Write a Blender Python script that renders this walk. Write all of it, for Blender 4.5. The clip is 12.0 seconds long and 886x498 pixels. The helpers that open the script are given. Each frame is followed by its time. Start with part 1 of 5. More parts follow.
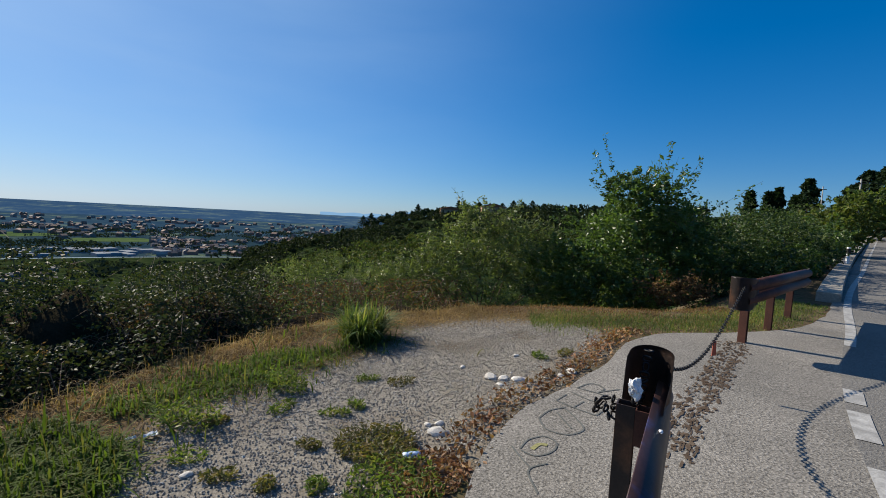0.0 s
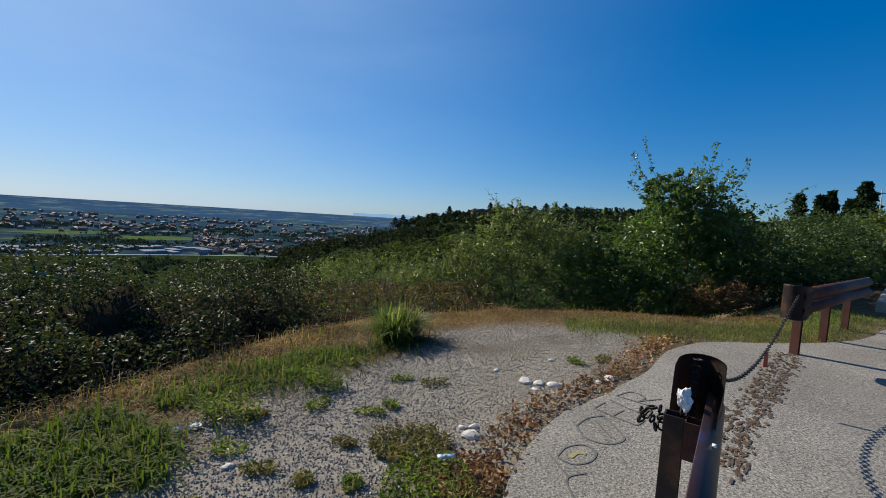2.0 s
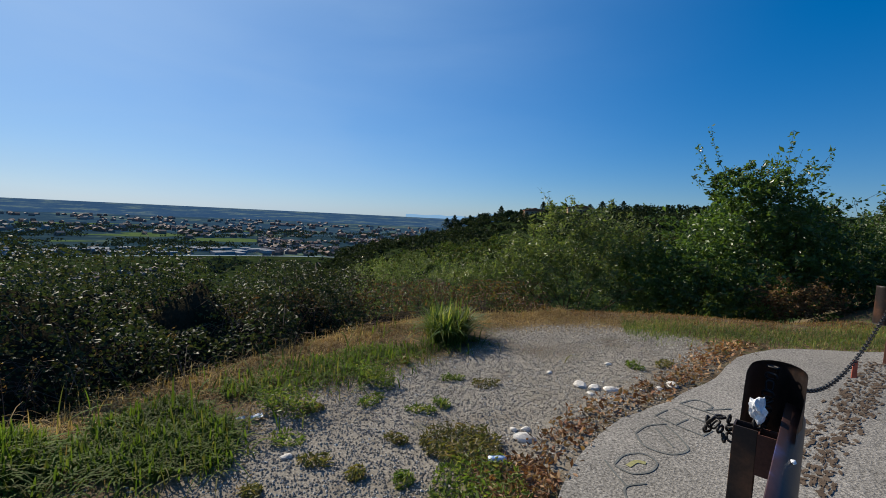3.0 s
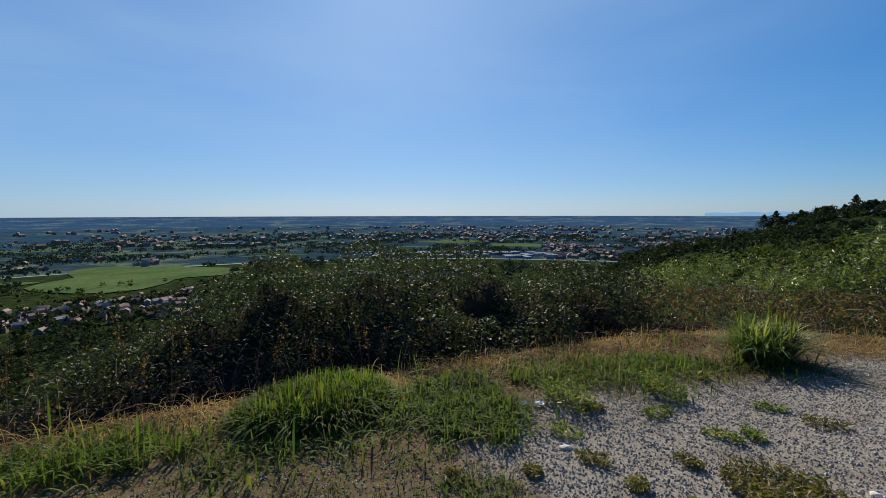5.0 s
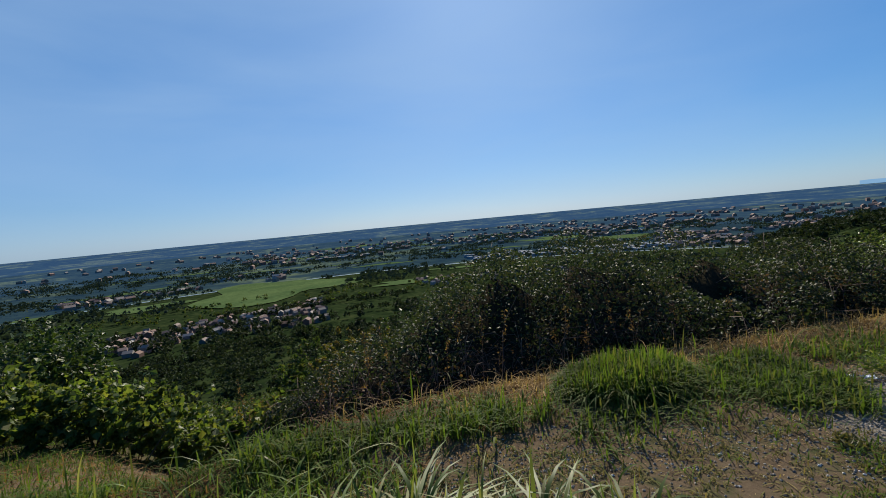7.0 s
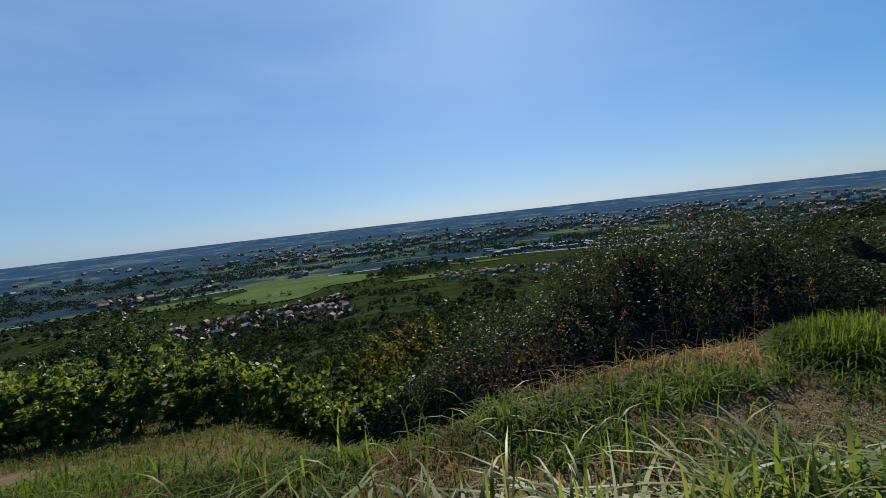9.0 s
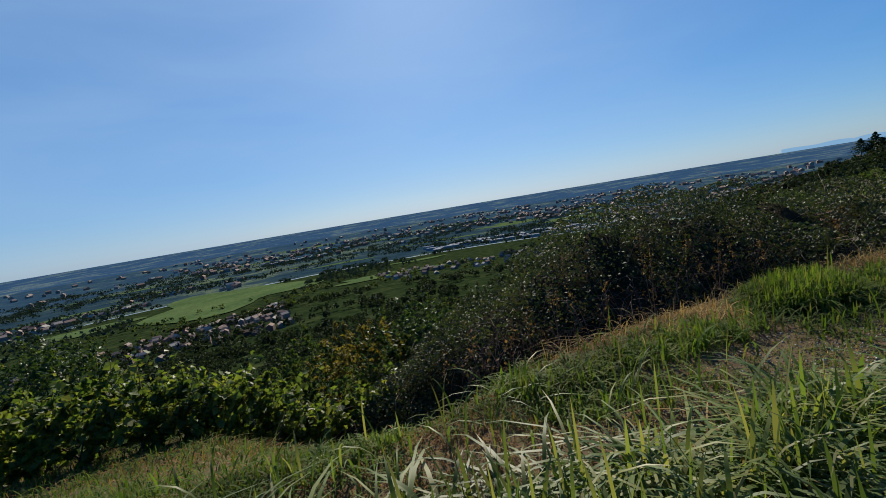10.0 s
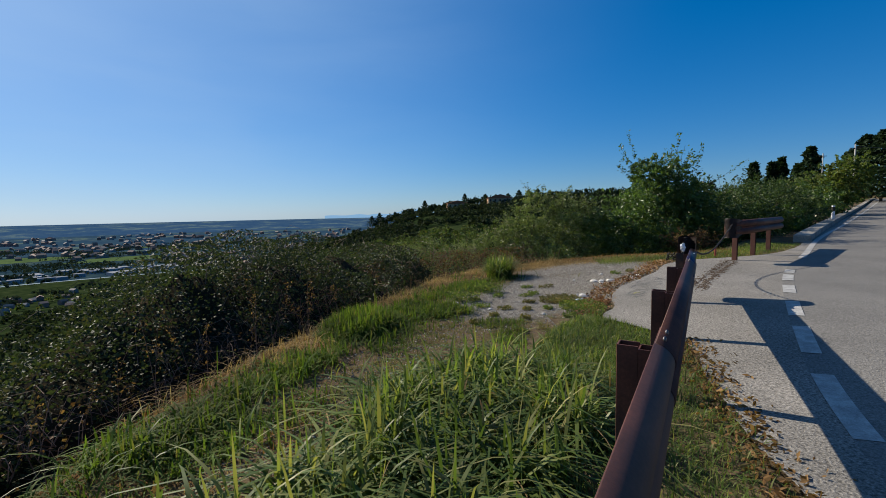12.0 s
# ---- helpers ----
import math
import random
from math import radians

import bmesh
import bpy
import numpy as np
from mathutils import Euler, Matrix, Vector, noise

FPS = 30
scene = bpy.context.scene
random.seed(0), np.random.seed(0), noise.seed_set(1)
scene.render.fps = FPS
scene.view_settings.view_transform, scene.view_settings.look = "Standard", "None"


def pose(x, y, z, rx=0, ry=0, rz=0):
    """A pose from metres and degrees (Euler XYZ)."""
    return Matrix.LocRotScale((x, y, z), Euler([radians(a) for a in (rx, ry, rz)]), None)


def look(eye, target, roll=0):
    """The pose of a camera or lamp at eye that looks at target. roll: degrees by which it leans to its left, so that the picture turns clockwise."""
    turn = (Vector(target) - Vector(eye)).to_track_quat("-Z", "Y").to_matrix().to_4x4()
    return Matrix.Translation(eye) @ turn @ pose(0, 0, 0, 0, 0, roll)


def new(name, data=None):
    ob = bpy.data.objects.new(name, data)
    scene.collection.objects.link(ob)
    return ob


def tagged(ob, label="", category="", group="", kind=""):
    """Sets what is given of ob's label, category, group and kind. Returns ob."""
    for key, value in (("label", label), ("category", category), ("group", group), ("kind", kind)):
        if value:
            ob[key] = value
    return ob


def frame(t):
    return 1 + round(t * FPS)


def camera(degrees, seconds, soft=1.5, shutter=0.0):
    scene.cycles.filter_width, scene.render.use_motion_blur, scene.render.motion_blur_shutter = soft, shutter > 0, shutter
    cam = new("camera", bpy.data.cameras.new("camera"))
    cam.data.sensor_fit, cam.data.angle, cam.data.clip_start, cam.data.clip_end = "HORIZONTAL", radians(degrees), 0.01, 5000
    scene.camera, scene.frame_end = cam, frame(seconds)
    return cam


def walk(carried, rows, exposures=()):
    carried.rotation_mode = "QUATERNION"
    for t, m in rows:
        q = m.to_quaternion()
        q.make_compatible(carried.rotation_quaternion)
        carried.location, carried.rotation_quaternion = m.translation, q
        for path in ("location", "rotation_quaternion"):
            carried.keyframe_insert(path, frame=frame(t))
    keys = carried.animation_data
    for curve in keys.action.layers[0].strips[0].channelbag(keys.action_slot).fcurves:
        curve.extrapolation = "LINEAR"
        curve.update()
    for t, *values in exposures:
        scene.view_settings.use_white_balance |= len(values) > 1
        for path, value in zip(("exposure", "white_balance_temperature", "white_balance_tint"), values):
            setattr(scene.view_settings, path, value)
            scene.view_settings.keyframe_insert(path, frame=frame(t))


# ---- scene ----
cam = camera(91.1, 12.0, 0.9)
PATH = [
    (0, (-0.149, 0.218, 1.654), (-0.08, 2.211, 1.514), 3.1),
    (0.5, (-0.166, 0.227, 1.652), (-0.119, 2.222, 1.517), 3.3),
    (1, (-0.176, 0.236, 1.645), (-0.168, 2.232, 1.512), 3.5),
    (1.5, (-0.184, 0.234, 1.644), (-0.203, 2.23, 1.51), 3.6),
    (2, (-0.196, 0.242, 1.642), (-0.269, 2.236, 1.503), 3.6),
    (2.5, (-0.195, 0.245, 1.635), (-0.367, 2.232, 1.49), 3.5),
    (4.5, (-0.137, 0.323, 1.62), (-1.246, 1.978, 1.451), 1.0),
    (5, (-0.16, 0.27, 1.566), (-1.569, 1.68, 1.403), -0.1),
    (5.5, (-0.25, 0.06, 1.573), (-1.709, 1.416, 1.398), -3.6),
    (6, (-0.45, -0.24, 1.549), (-1.969, 1.05, 1.381), -4.7),
    (6.5, (-0.72, -0.7, 1.552), (-2.311, 0.502, 1.403), -4.1),
    (7, (-0.979, -1.255, 1.542), (-2.672, -0.198, 1.407), -5.3),
    (9, (-1.863, -2.604, 1.44), (-3.6, -1.623, 1.289), -6.4),
    (9.5, (-2.024, -2.875, 1.405), (-3.758, -1.891, 1.247), -8.4),
    (10, (-2.139, -3.051, 1.37), (-3.722, -1.844, 1.176), -9.4),
    (10.5, (-2.241, -3.186, 1.356), (-3.427, -1.588, 1.158), -7),
    (11, (-2.426, -3.4, 1.361), (-3.034, -1.51, 1.123), -5.9),
    (11.5, (-2.378, -3.426, 1.386), (-2.427, -1.436, 1.19), -2.4),
    (12, (-2.404, -3.436, 1.383), (-2.365, -1.443, 1.22), -1.2),
]
walk(cam, [(t, look(eye, target, roll)) for t, eye, target, roll in PATH], [(0, 0.5), (4.5, 0.4), (9, 0.42), (10.2, 0.38), (11, 0.26), (11.6, 0.44), (12, 0.46)])

# world, sun and exposure
SUN_AZ, SUN_EL = radians(-52), radians(32)
world = bpy.data.worlds.new("world")
scene.world = world
world.use_nodes = True
wn = world.node_tree
sky = wn.nodes.new("ShaderNodeTexSky")
sky.sky_type, sky.sun_disc = "NISHITA", False
sky.sun_elevation, sky.sun_rotation = SUN_EL, SUN_AZ
sky.altitude, sky.air_density, sky.dust_density, sky.ozone_density = 200, 1.0, 0.4, 4.0
wn.nodes["Background"].inputs["Strength"].default_value = 0.100
cool = wn.nodes.new("ShaderNodeMix")
cool.data_type, cool.blend_type = "RGBA", "MULTIPLY"
cool.inputs["Factor"].default_value = 1.0
cool.inputs["B"].default_value = (0.71, 0.885, 1.15, 1)
deep = wn.nodes.new("ShaderNodeHueSaturation")
deep.inputs["Saturation"].default_value = 1.34
even = wn.nodes.new("ShaderNodeGamma")
even.inputs["Gamma"].default_value = 0.74
wn.links.new(sky.outputs[0], even.inputs["Color"])
wn.links.new(even.outputs[0], cool.inputs["A"])
wn.links.new(cool.outputs["Result"], deep.inputs["Color"])
# pale haze, widest round the sun's side, and thin high cloud
way = wn.nodes.new("ShaderNodeTexCoord")
toward = wn.nodes.new("ShaderNodeVectorMath")
toward.operation = "DOT_PRODUCT"
wn.links.new(way.outputs["Generated"], toward.inputs[0])
HAZE_AZ, HAZE_EL = radians(-72), radians(22)
toward.inputs[1].default_value = (math.sin(HAZE_AZ) * math.cos(HAZE_EL), math.cos(HAZE_AZ) * math.cos(HAZE_EL), math.sin(HAZE_EL))
lobe_ = wn.nodes.new("ShaderNodeMapRange")
lobe_.interpolation_type = "SMOOTHERSTEP"
lobe_.inputs["From Min"].default_value, lobe_.inputs["From Max"].default_value = -0.15, 1.05
lobe_.inputs["To Min"].default_value, lobe_.inputs["To Max"].default_value = 0.0, 0.5
wn.links.new(toward.outputs["Value"], lobe_.inputs["Value"])
stretch = wn.nodes.new("ShaderNodeMapping")
stretch.inputs["Scale"].default_value = (1.1, 1.1, 4.5)
stretch.inputs["Rotation"].default_value = (0.22, -0.16, 0.5)
wn.links.new(way.outputs["Generated"], stretch.inputs["Vector"])
wisp = wn.nodes.new("ShaderNodeTexNoise")
wisp.inputs["Scale"].default_value, wisp.inputs["Detail"].default_value, wisp.inputs["Roughness"].default_value = 1.9, 5.0, 0.5
wisp.inputs["Distortion"].default_value = 0.35
wn.links.new(stretch.outputs["Vector"], wisp.inputs["Vector"])
thin = wn.nodes.new("ShaderNodeMapRange")
thin.inputs["From Min"].default_value, thin.inputs["From Max"].default_value = 0.34, 0.7
thin.inputs["To Min"].default_value, thin.inputs["To Max"].default_value = 0.78, 1.12
wn.links.new(wisp.outputs["Fac"], thin.inputs["Value"])
veil = wn.nodes.new("ShaderNodeMath")
veil.operation = "MULTIPLY"
wn.links.new(lobe_.outputs["Result"], veil.inputs[0])
wn.links.new(thin.outputs["Result"], veil.inputs[1])
milky = wn.nodes.new("ShaderNodeMix")
milky.data_type = "RGBA"
milky.inputs["B"].default_value = (2.8, 4.1, 5.9, 1)
wn.links.new(veil.outputs[0], milky.inputs["Factor"])
wn.links.new(deep.outputs[0], milky.inputs["A"])
wn.links.new(milky.outputs["Result"], wn.nodes["Background"].inputs["Color"])
sun_data = bpy.data.lights.new("sun", "SUN")
sun_data.energy, sun_data.angle, sun_data.color = 5.4, radians(0.53), (1.0, 0.90, 0.74)
sun = new("sun", sun_data)
TO_SUN = Vector((math.sin(SUN_AZ) * math.cos(SUN_EL), math.cos(SUN_AZ) * math.cos(SUN_EL), math.sin(SUN_EL)))
sun.matrix_world = look(TO_SUN * 50, (0, 0, 0))
rng = np.random.default_rng(7)


# ---------------------------------------------------------------- materials
def nodes_of(name):
    m = bpy.data.materials.new(name)
    m.use_nodes = True
    nt = m.node_tree
    return m, nt, nt.nodes["Principled BSDF"]


def tex(nt, scale, detail=4.0, rough=0.55, kind="ShaderNodeTexNoise"):
    pos = nt.nodes.new("ShaderNodeNewGeometry")
    n = nt.nodes.new(kind)
    n.inputs["Scale"].default_value = scale
    if kind == "ShaderNodeTexNoise":
        n.inputs["Detail"].default_value, n.inputs["Roughness"].default_value = detail, rough
    nt.links.new(pos.outputs["Position"], n.inputs["Vector"])
    return n


def ramp(nt, src, stops):
    r = nt.nodes.new("ShaderNodeValToRGB")
    e = r.color_ramp.elements
    while len(e) < len(stops):
        e.new(0.5)
    for k, (p, c) in zip(e, stops):
        k.position, k.color = p, (*c, 1)
    nt.links.new(src, r.inputs["Fac"])
    return r.outputs["Color"]


def mix(nt, fac, a, b, mode="MIX"):
    n = nt.nodes.new("ShaderNodeMix")
    n.data_type, n.blend_type = "RGBA", mode
    if isinstance(fac, float):
        n.inputs["Factor"].default_value = fac
    else:
        nt.links.new(fac, n.inputs["Factor"])
    for sock, v in ((n.inputs["A"], a), (n.inputs["B"], b)):
        if isinstance(v, tuple):
            sock.default_value = (*v, 1)
        else:
            nt.links.new(v, sock)
    return n.outputs["Result"]


def bump(nt, bsdf, src, strength, dist):
    b = nt.nodes.new("ShaderNodeBump")
    b.inputs["Strength"].default_value, b.inputs["Distance"].default_value = strength, dist
    nt.links.new(src, b.inputs["Height"])
    nt.links.new(b.outputs["Normal"], bsdf.inputs["Normal"])


def surface(name, dark, light, big, small, rough=0.9, relief=0.3, depth=0.01, third=None, metal=0.0, grain=1.0):
    """A surface that varies at two scales between two or three colours."""
    m, nt, bsdf = nodes_of(name)
    a, b = tex(nt, big, 5), tex(nt, small, 6, 0.7)
    mid = third or tuple((p + q) / 2 for p, q in zip(dark, light))
    c1 = ramp(nt, a.outputs["Fac"], ((0.3, dark), (0.5, mid), (0.7, light)))
    c2 = ramp(nt, b.outputs["Fac"], ((0.5 - 0.2 / grain, (max(0.2, 1 - 0.34 * grain),) * 3), (0.5 + 0.2 / grain, (1 + 0.25 * grain,) * 3)))
    nt.links.new(mix(nt, 1.0, c1, c2, "MULTIPLY"), bsdf.inputs["Base Color"])
    bsdf.inputs["Roughness"].default_value, bsdf.inputs["Metallic"].default_value = rough, metal
    bsdf.inputs["Specular IOR Level"].default_value = 0.0 if rough >= 1.0 else 0.15 if rough > 0.85 else 0.4
    bump(nt, bsdf, b.outputs["Fac"], relief, depth)
    return m


def leafy(name, colours, gloss=0.45, through_light=0.35, spec=0.3, patch_scale=1.3):
    """Leaves: each one takes its own tint; part of the light goes through."""
    m, nt, bsdf = nodes_of(name)
    g = nt.nodes.new("ShaderNodeNewGeometry")
    n = len(colours)
    c = ramp(nt, g.outputs["Random Per Island"], [(i / max(1, n - 1), k) for i, k in enumerate(colours)])
    patch = ramp(nt, tex(nt, patch_scale, 3).outputs["Fac"], ((0.32, (0.6, 0.6, 0.64)), (0.68, (1.32, 1.28, 1.12))))
    col = mix(nt, 1.0, c, patch, "MULTIPLY")
    nt.links.new(col, bsdf.inputs["Base Color"])
    bsdf.inputs["Roughness"].default_value = gloss
    bsdf.inputs["Specular IOR Level"].default_value = spec
    t = nt.nodes.new("ShaderNodeBsdfTranslucent")
    nt.links.new(mix(nt, 1.0, col, (1.5, 1.5, 0.7), "MULTIPLY"), t.inputs["Color"])
    mx = nt.nodes.new("ShaderNodeMixShader")
    mx.inputs["Fac"].default_value = through_light
    nt.links.new(bsdf.outputs[0], mx.inputs[1])
    nt.links.new(t.outputs[0], mx.inputs[2])
    nt.links.new(mx.outputs[0], nt.nodes["Material Output"].inputs["Surface"])
    return m


def plain(name, col, rough=0.6, metal=0.0):
    return surface(name, tuple(c * 0.8 for c in col), tuple(min(1, c * 1.15) for c in col), 6, 60, rough, 0.15, 0.002, None, metal)


def asphalt(name, dark, light, speck):
    """Worn asphalt: stains, pale and dark chippings, and a rough face."""
    m, nt, bsdf = nodes_of(name)
    stain, chip, fine = tex(nt, 0.8, 6, 0.6), tex(nt, 62, 3, 0.6), tex(nt, 190, 3, 0.7)
    c = ramp(nt, stain.outputs["Fac"], ((0.32, dark), (0.68, light)))
    c2 = ramp(nt, chip.outputs["Fac"], ((0.36, (1 - 0.55 * speck,) * 3), (0.48, (0.92,) * 3), (0.56, (1.05,) * 3), (0.68, (1 + 0.6 * speck,) * 3)))
    c3 = ramp(nt, fine.outputs["Fac"], ((0.3, (0.72,) * 3), (0.7, (1.28,) * 3)))
    nt.links.new(mix(nt, 1.0, mix(nt, 1.0, c, c2, "MULTIPLY"), c3, "MULTIPLY"), bsdf.inputs["Base Color"])
    bsdf.inputs["Roughness"].default_value, bsdf.inputs["Specular IOR Level"].default_value = 0.92, 0.15
    bump(nt, bsdf, chip.outputs["Fac"], 0.8, 0.012)
    return m


M_LAYBY = asphalt("layby_asphalt", (0.165, 0.156, 0.142), (0.245, 0.23, 0.21), 1.0)
M_LANE = asphalt("lane_asphalt", (0.145, 0.14, 0.133), (0.19, 0.183, 0.172), 0.6)
M_PAINT = surface("road_paint", (0.23, 0.225, 0.215), (0.43, 0.425, 0.41), 9, 80, 0.7, 0.3, 0.003)
M_RUST = surface("weathered_steel", (0.05, 0.019, 0.013), (0.125, 0.045, 0.027), 3, 70, 0.62, 0.3, 0.002, (0.08, 0.029, 0.019), 0.05)
M_RUST_BLUE = surface("blue_sprayed_steel", (0.035, 0.018, 0.016), (0.025, 0.09, 0.32), 2.6, 50, 0.45, 0.2, 0.002, (0.05, 0.024, 0.022), 0.05)
M_NOSE = surface("dark_painted_rusting_plate", (0.016, 0.012, 0.012), (0.12, 0.055, 0.03), 5, 60, 0.5, 0.3, 0.002, (0.03, 0.02, 0.018))
M_CHAIN = plain("dark_chain_steel", (0.03, 0.028, 0.028), 0.5, 0.6)
M_BOLT = plain("bolt_steel", (0.14, 0.13, 0.13), 0.35, 0.8)
M_RED = plain("red_tag_plastic", (0.42, 0.09, 0.05), 0.5)
M_WHITE = plain("white_plastic", (0.75, 0.76, 0.78), 0.5)
M_STONE = surface("pale_stone", (0.42, 0.40, 0.37), (0.66, 0.63, 0.58), 8, 60, 0.95, 0.5, 0.006)
M_CONCRETE = surface("parapet_concrete", (0.22, 0.20, 0.175), (0.38, 0.35, 0.30), 1.4, 30, 0.95, 0.4, 0.006)
M_BARK = surface("bark", (0.05, 0.036, 0.025), (0.12, 0.09, 0.065), 8, 60, 0.95, 0.5, 0.01)
M_CANE = surface("bramble_cane", (0.07, 0.035, 0.028), (0.20, 0.12, 0.08), 3, 40, 0.8, 0.2, 0.003)
# filler colour: the shade between bramble leaves put into a dark surface
M_CORE = surface("painted_thicket_shade", (0.02, 0.021, 0.013), (0.055, 0.044, 0.03), 3, 30, 1.0, 1.0, 0.05)
M_GRAFFITI = plain("worn_spray_paint", (0.10, 0.105, 0.10), 0.8)
M_GRAFFITI2 = plain("worn_yellow_spray", (0.25, 0.24, 0.10), 0.8)

L_BRAMBLE = leafy("bramble_leaf", ((0.022, 0.037, 0.017), (0.044, 0.064, 0.029), (0.03, 0.045, 0.022), (0.07, 0.07, 0.04)), 0.58, 0.25, 0.16)
L_DRY = leafy("dry_leaf", ((0.06, 0.032, 0.018), (0.13, 0.075, 0.04), (0.19, 0.12, 0.065), (0.05, 0.045, 0.022)), 0.7, 0.25, 0.1)
L_ROBINIA = leafy("pinnate_leaf", ((0.045, 0.085, 0.022), (0.08, 0.135, 0.036), (0.058, 0.105, 0.028)), 0.36, 0.4, 0.4)
L_WILLOW = leafy("shrub_leaf", ((0.075, 0.112, 0.04), (0.12, 0.165, 0.06), (0.09, 0.13, 0.048), (0.15, 0.165, 0.08)), 0.42, 0.42, 0.35)
L_DARK = leafy("dark_shrub_leaf", ((0.022, 0.045, 0.014), (0.04, 0.075, 0.018), (0.065, 0.095, 0.024)), 0.5, 0.3)
L_VINE = leafy("vine_leaf", ((0.06, 0.10, 0.022), (0.10, 0.145, 0.032), (0.15, 0.165, 0.042)), 0.5, 0.45)
L_RIDGE = leafy("ridge_wood_leaf", ((0.017, 0.03, 0.016), (0.03, 0.045, 0.022), (0.044, 0.058, 0.028)), 0.8, 0.15, 0.05, 0.12)
# bluer than the nearer wood leaves: valley haze put into the leaf colour
L_HAZY = leafy("hazed_far_wood_leaf", ((0.022, 0.038, 0.03), (0.034, 0.052, 0.04), (0.05, 0.066, 0.046)), 0.9, 0.1, 0.0)
L_AUTUMN = leafy("yellowing_leaf", ((0.10, 0.09, 0.022), (0.17, 0.13, 0.03), (0.12, 0.12, 0.03)), 0.6, 0.35, 0.15)
L_CONIFER = leafy("conifer_needles", ((0.012, 0.026, 0.012), (0.026, 0.046, 0.02)), 0.7, 0.15, 0.1)
L_TAN = leafy("tan_dry_grass", ((0.22, 0.155, 0.085), (0.38, 0.295, 0.175), (0.17, 0.115, 0.06), (0.30, 0.22, 0.125)), 0.9, 0.3, 0.04)
L_VERGE = leafy("verge_grass_blade", ((0.05, 0.09, 0.016), (0.085, 0.14, 0.026), (0.065, 0.11, 0.02), (0.13, 0.13, 0.05)), 0.7, 0.4, 0.08)
L_WOOD = leafy("hill_wood_leaf", ((0.04, 0.07, 0.021), (0.07, 0.108, 0.031), (0.05, 0.084, 0.027), (0.11, 0.102, 0.036)), 0.7, 0.3, 0.1, 0.3)
L_GRASS = leafy("green_grass_blade", ((0.06, 0.105, 0.027), (0.105, 0.16, 0.042), (0.08, 0.13, 0.034), (0.155, 0.19, 0.06), (0.21, 0.215, 0.085)), 0.5, 0.42, 0.2)
L_REED = leafy("pale_reed_blade", ((0.17, 0.21, 0.06), (0.25, 0.26, 0.09), (0.13, 0.18, 0.05), (0.34, 0.31, 0.13)), 0.45, 0.45, 0.25)
L_WEEDY = leafy("olive_weed_blade", ((0.09, 0.10, 0.035), (0.14, 0.135, 0.055), (0.20, 0.16, 0.08), (0.07, 0.09, 0.028)), 0.8, 0.3, 0.05)
L_STRAW = leafy("straw_blade", ((0.13, 0.075, 0.036), (0.28, 0.18, 0.09), (0.10, 0.058, 0.028), (0.18, 0.11, 0.055)), 0.9, 0.3, 0.04)

# ---------------------------------------------------------------- plan
CREST = [(-13, -24), (-7.0, -8), (-4.9, -3.6), (-4.3, -1.6), (-4.4, -0.4), (-4.2, 0.7), (-3.7, 2.1), (-3.0, 4.1), (-2.1, 6.2), (-1.1, 7.5), (0.8, 8.0),
         (2.4, 7.9), (4.2, 7.6), (5.4, 8.1), (8.0, 10.4), (16, 18.2), (46, 47), (120, 118)]
LEFT_EDGE = [(-14, -28), (-6.2, -12.5), (-2.6, -5.3), (-1.3, -2.7), (-0.64, -1.45), (-0.45, -0.72), (-0.22, -0.1), (0.1, 0.85), (-0.05, 1.5), (-0.25, 2.05), (0.06, 2.45),
             (0.33, 3.15), (0.68, 3.70), (1.2, 4.15), (1.81, 4.72), (2.4, 5.5), (3.03, 5.95), (4.12, 6.1), (5.7, 6.65), (6.7, 7.4), (8.7, 9.3),
             (17.2, 17.4), (46.5, 45), (110, 104)]
LINE = [(-14.2, -29.5), (-6.4, -14), (-2.0, -5.2), (-0.95, -3.1), (-0.13, -1.3), (0.3, -0.52), (1.2, 0.8), (2.05, 1.95), (3.44, 3.68), (4.7, 5.0), (6.0, 6.28), (7.9, 8.25), (16.7, 16.5), (46, 43.8), (110, 103)]


def resample(poly, step_near, growth=0.0):
    """Even points along a smooth line through the given ones."""
    p = np.array(poly, float)
    t = np.concatenate(([0], np.cumsum(np.linalg.norm(np.diff(p, axis=0), axis=1))))
    u, d = [0.0], 0.0
    while u[-1] < t[-1] - 1e-6:
        here = np.array([np.interp(u[-1], t, p[:, k]) for k in (0, 1)])
        u.append(min(t[-1], u[-1] + step_near + growth * np.linalg.norm(here)))
    u = np.array(u)
    m = np.gradient(p, t, axis=0)
    i = np.clip(np.searchsorted(t, u, side="right") - 1, 0, len(t) - 2)
    h = (t[i + 1] - t[i])[:, None]
    s = ((u - t[i]) / (t[i + 1] - t[i]))[:, None]
    return (2 * s**3 - 3 * s**2 + 1) * p[i] + (s**3 - 2 * s**2 + s) * h * m[i] + (-2 * s**3 + 3 * s**2) * p[i + 1] + (s**3 - s**2) * h * m[i + 1]


def side(poly, q):
    """Signed distance of the points q from a line: positive on its left."""
    p, best, sign = np.array(poly, float), np.full(len(q), 1e9), np.ones(len(q))
    for a, b in zip(p[:-1], p[1:]):
        ab, aq = b - a, q - a
        k = np.clip((aq @ ab) / (ab @ ab), 0, 1)
        d = np.linalg.norm(aq - k[:, None] * ab, axis=1)
        s = np.sign(ab[0] * aq[:, 1] - ab[1] * aq[:, 0])
        near = d < best - 1e-9
        best, sign = np.where(near, d, best), np.where(near, s, sign)
    return best * sign


def noise2(x, y, scale, seed=0.0):
    return np.array([noise.noise((a * scale + seed, b * scale - seed, seed)) for a, b in zip(x, y)])


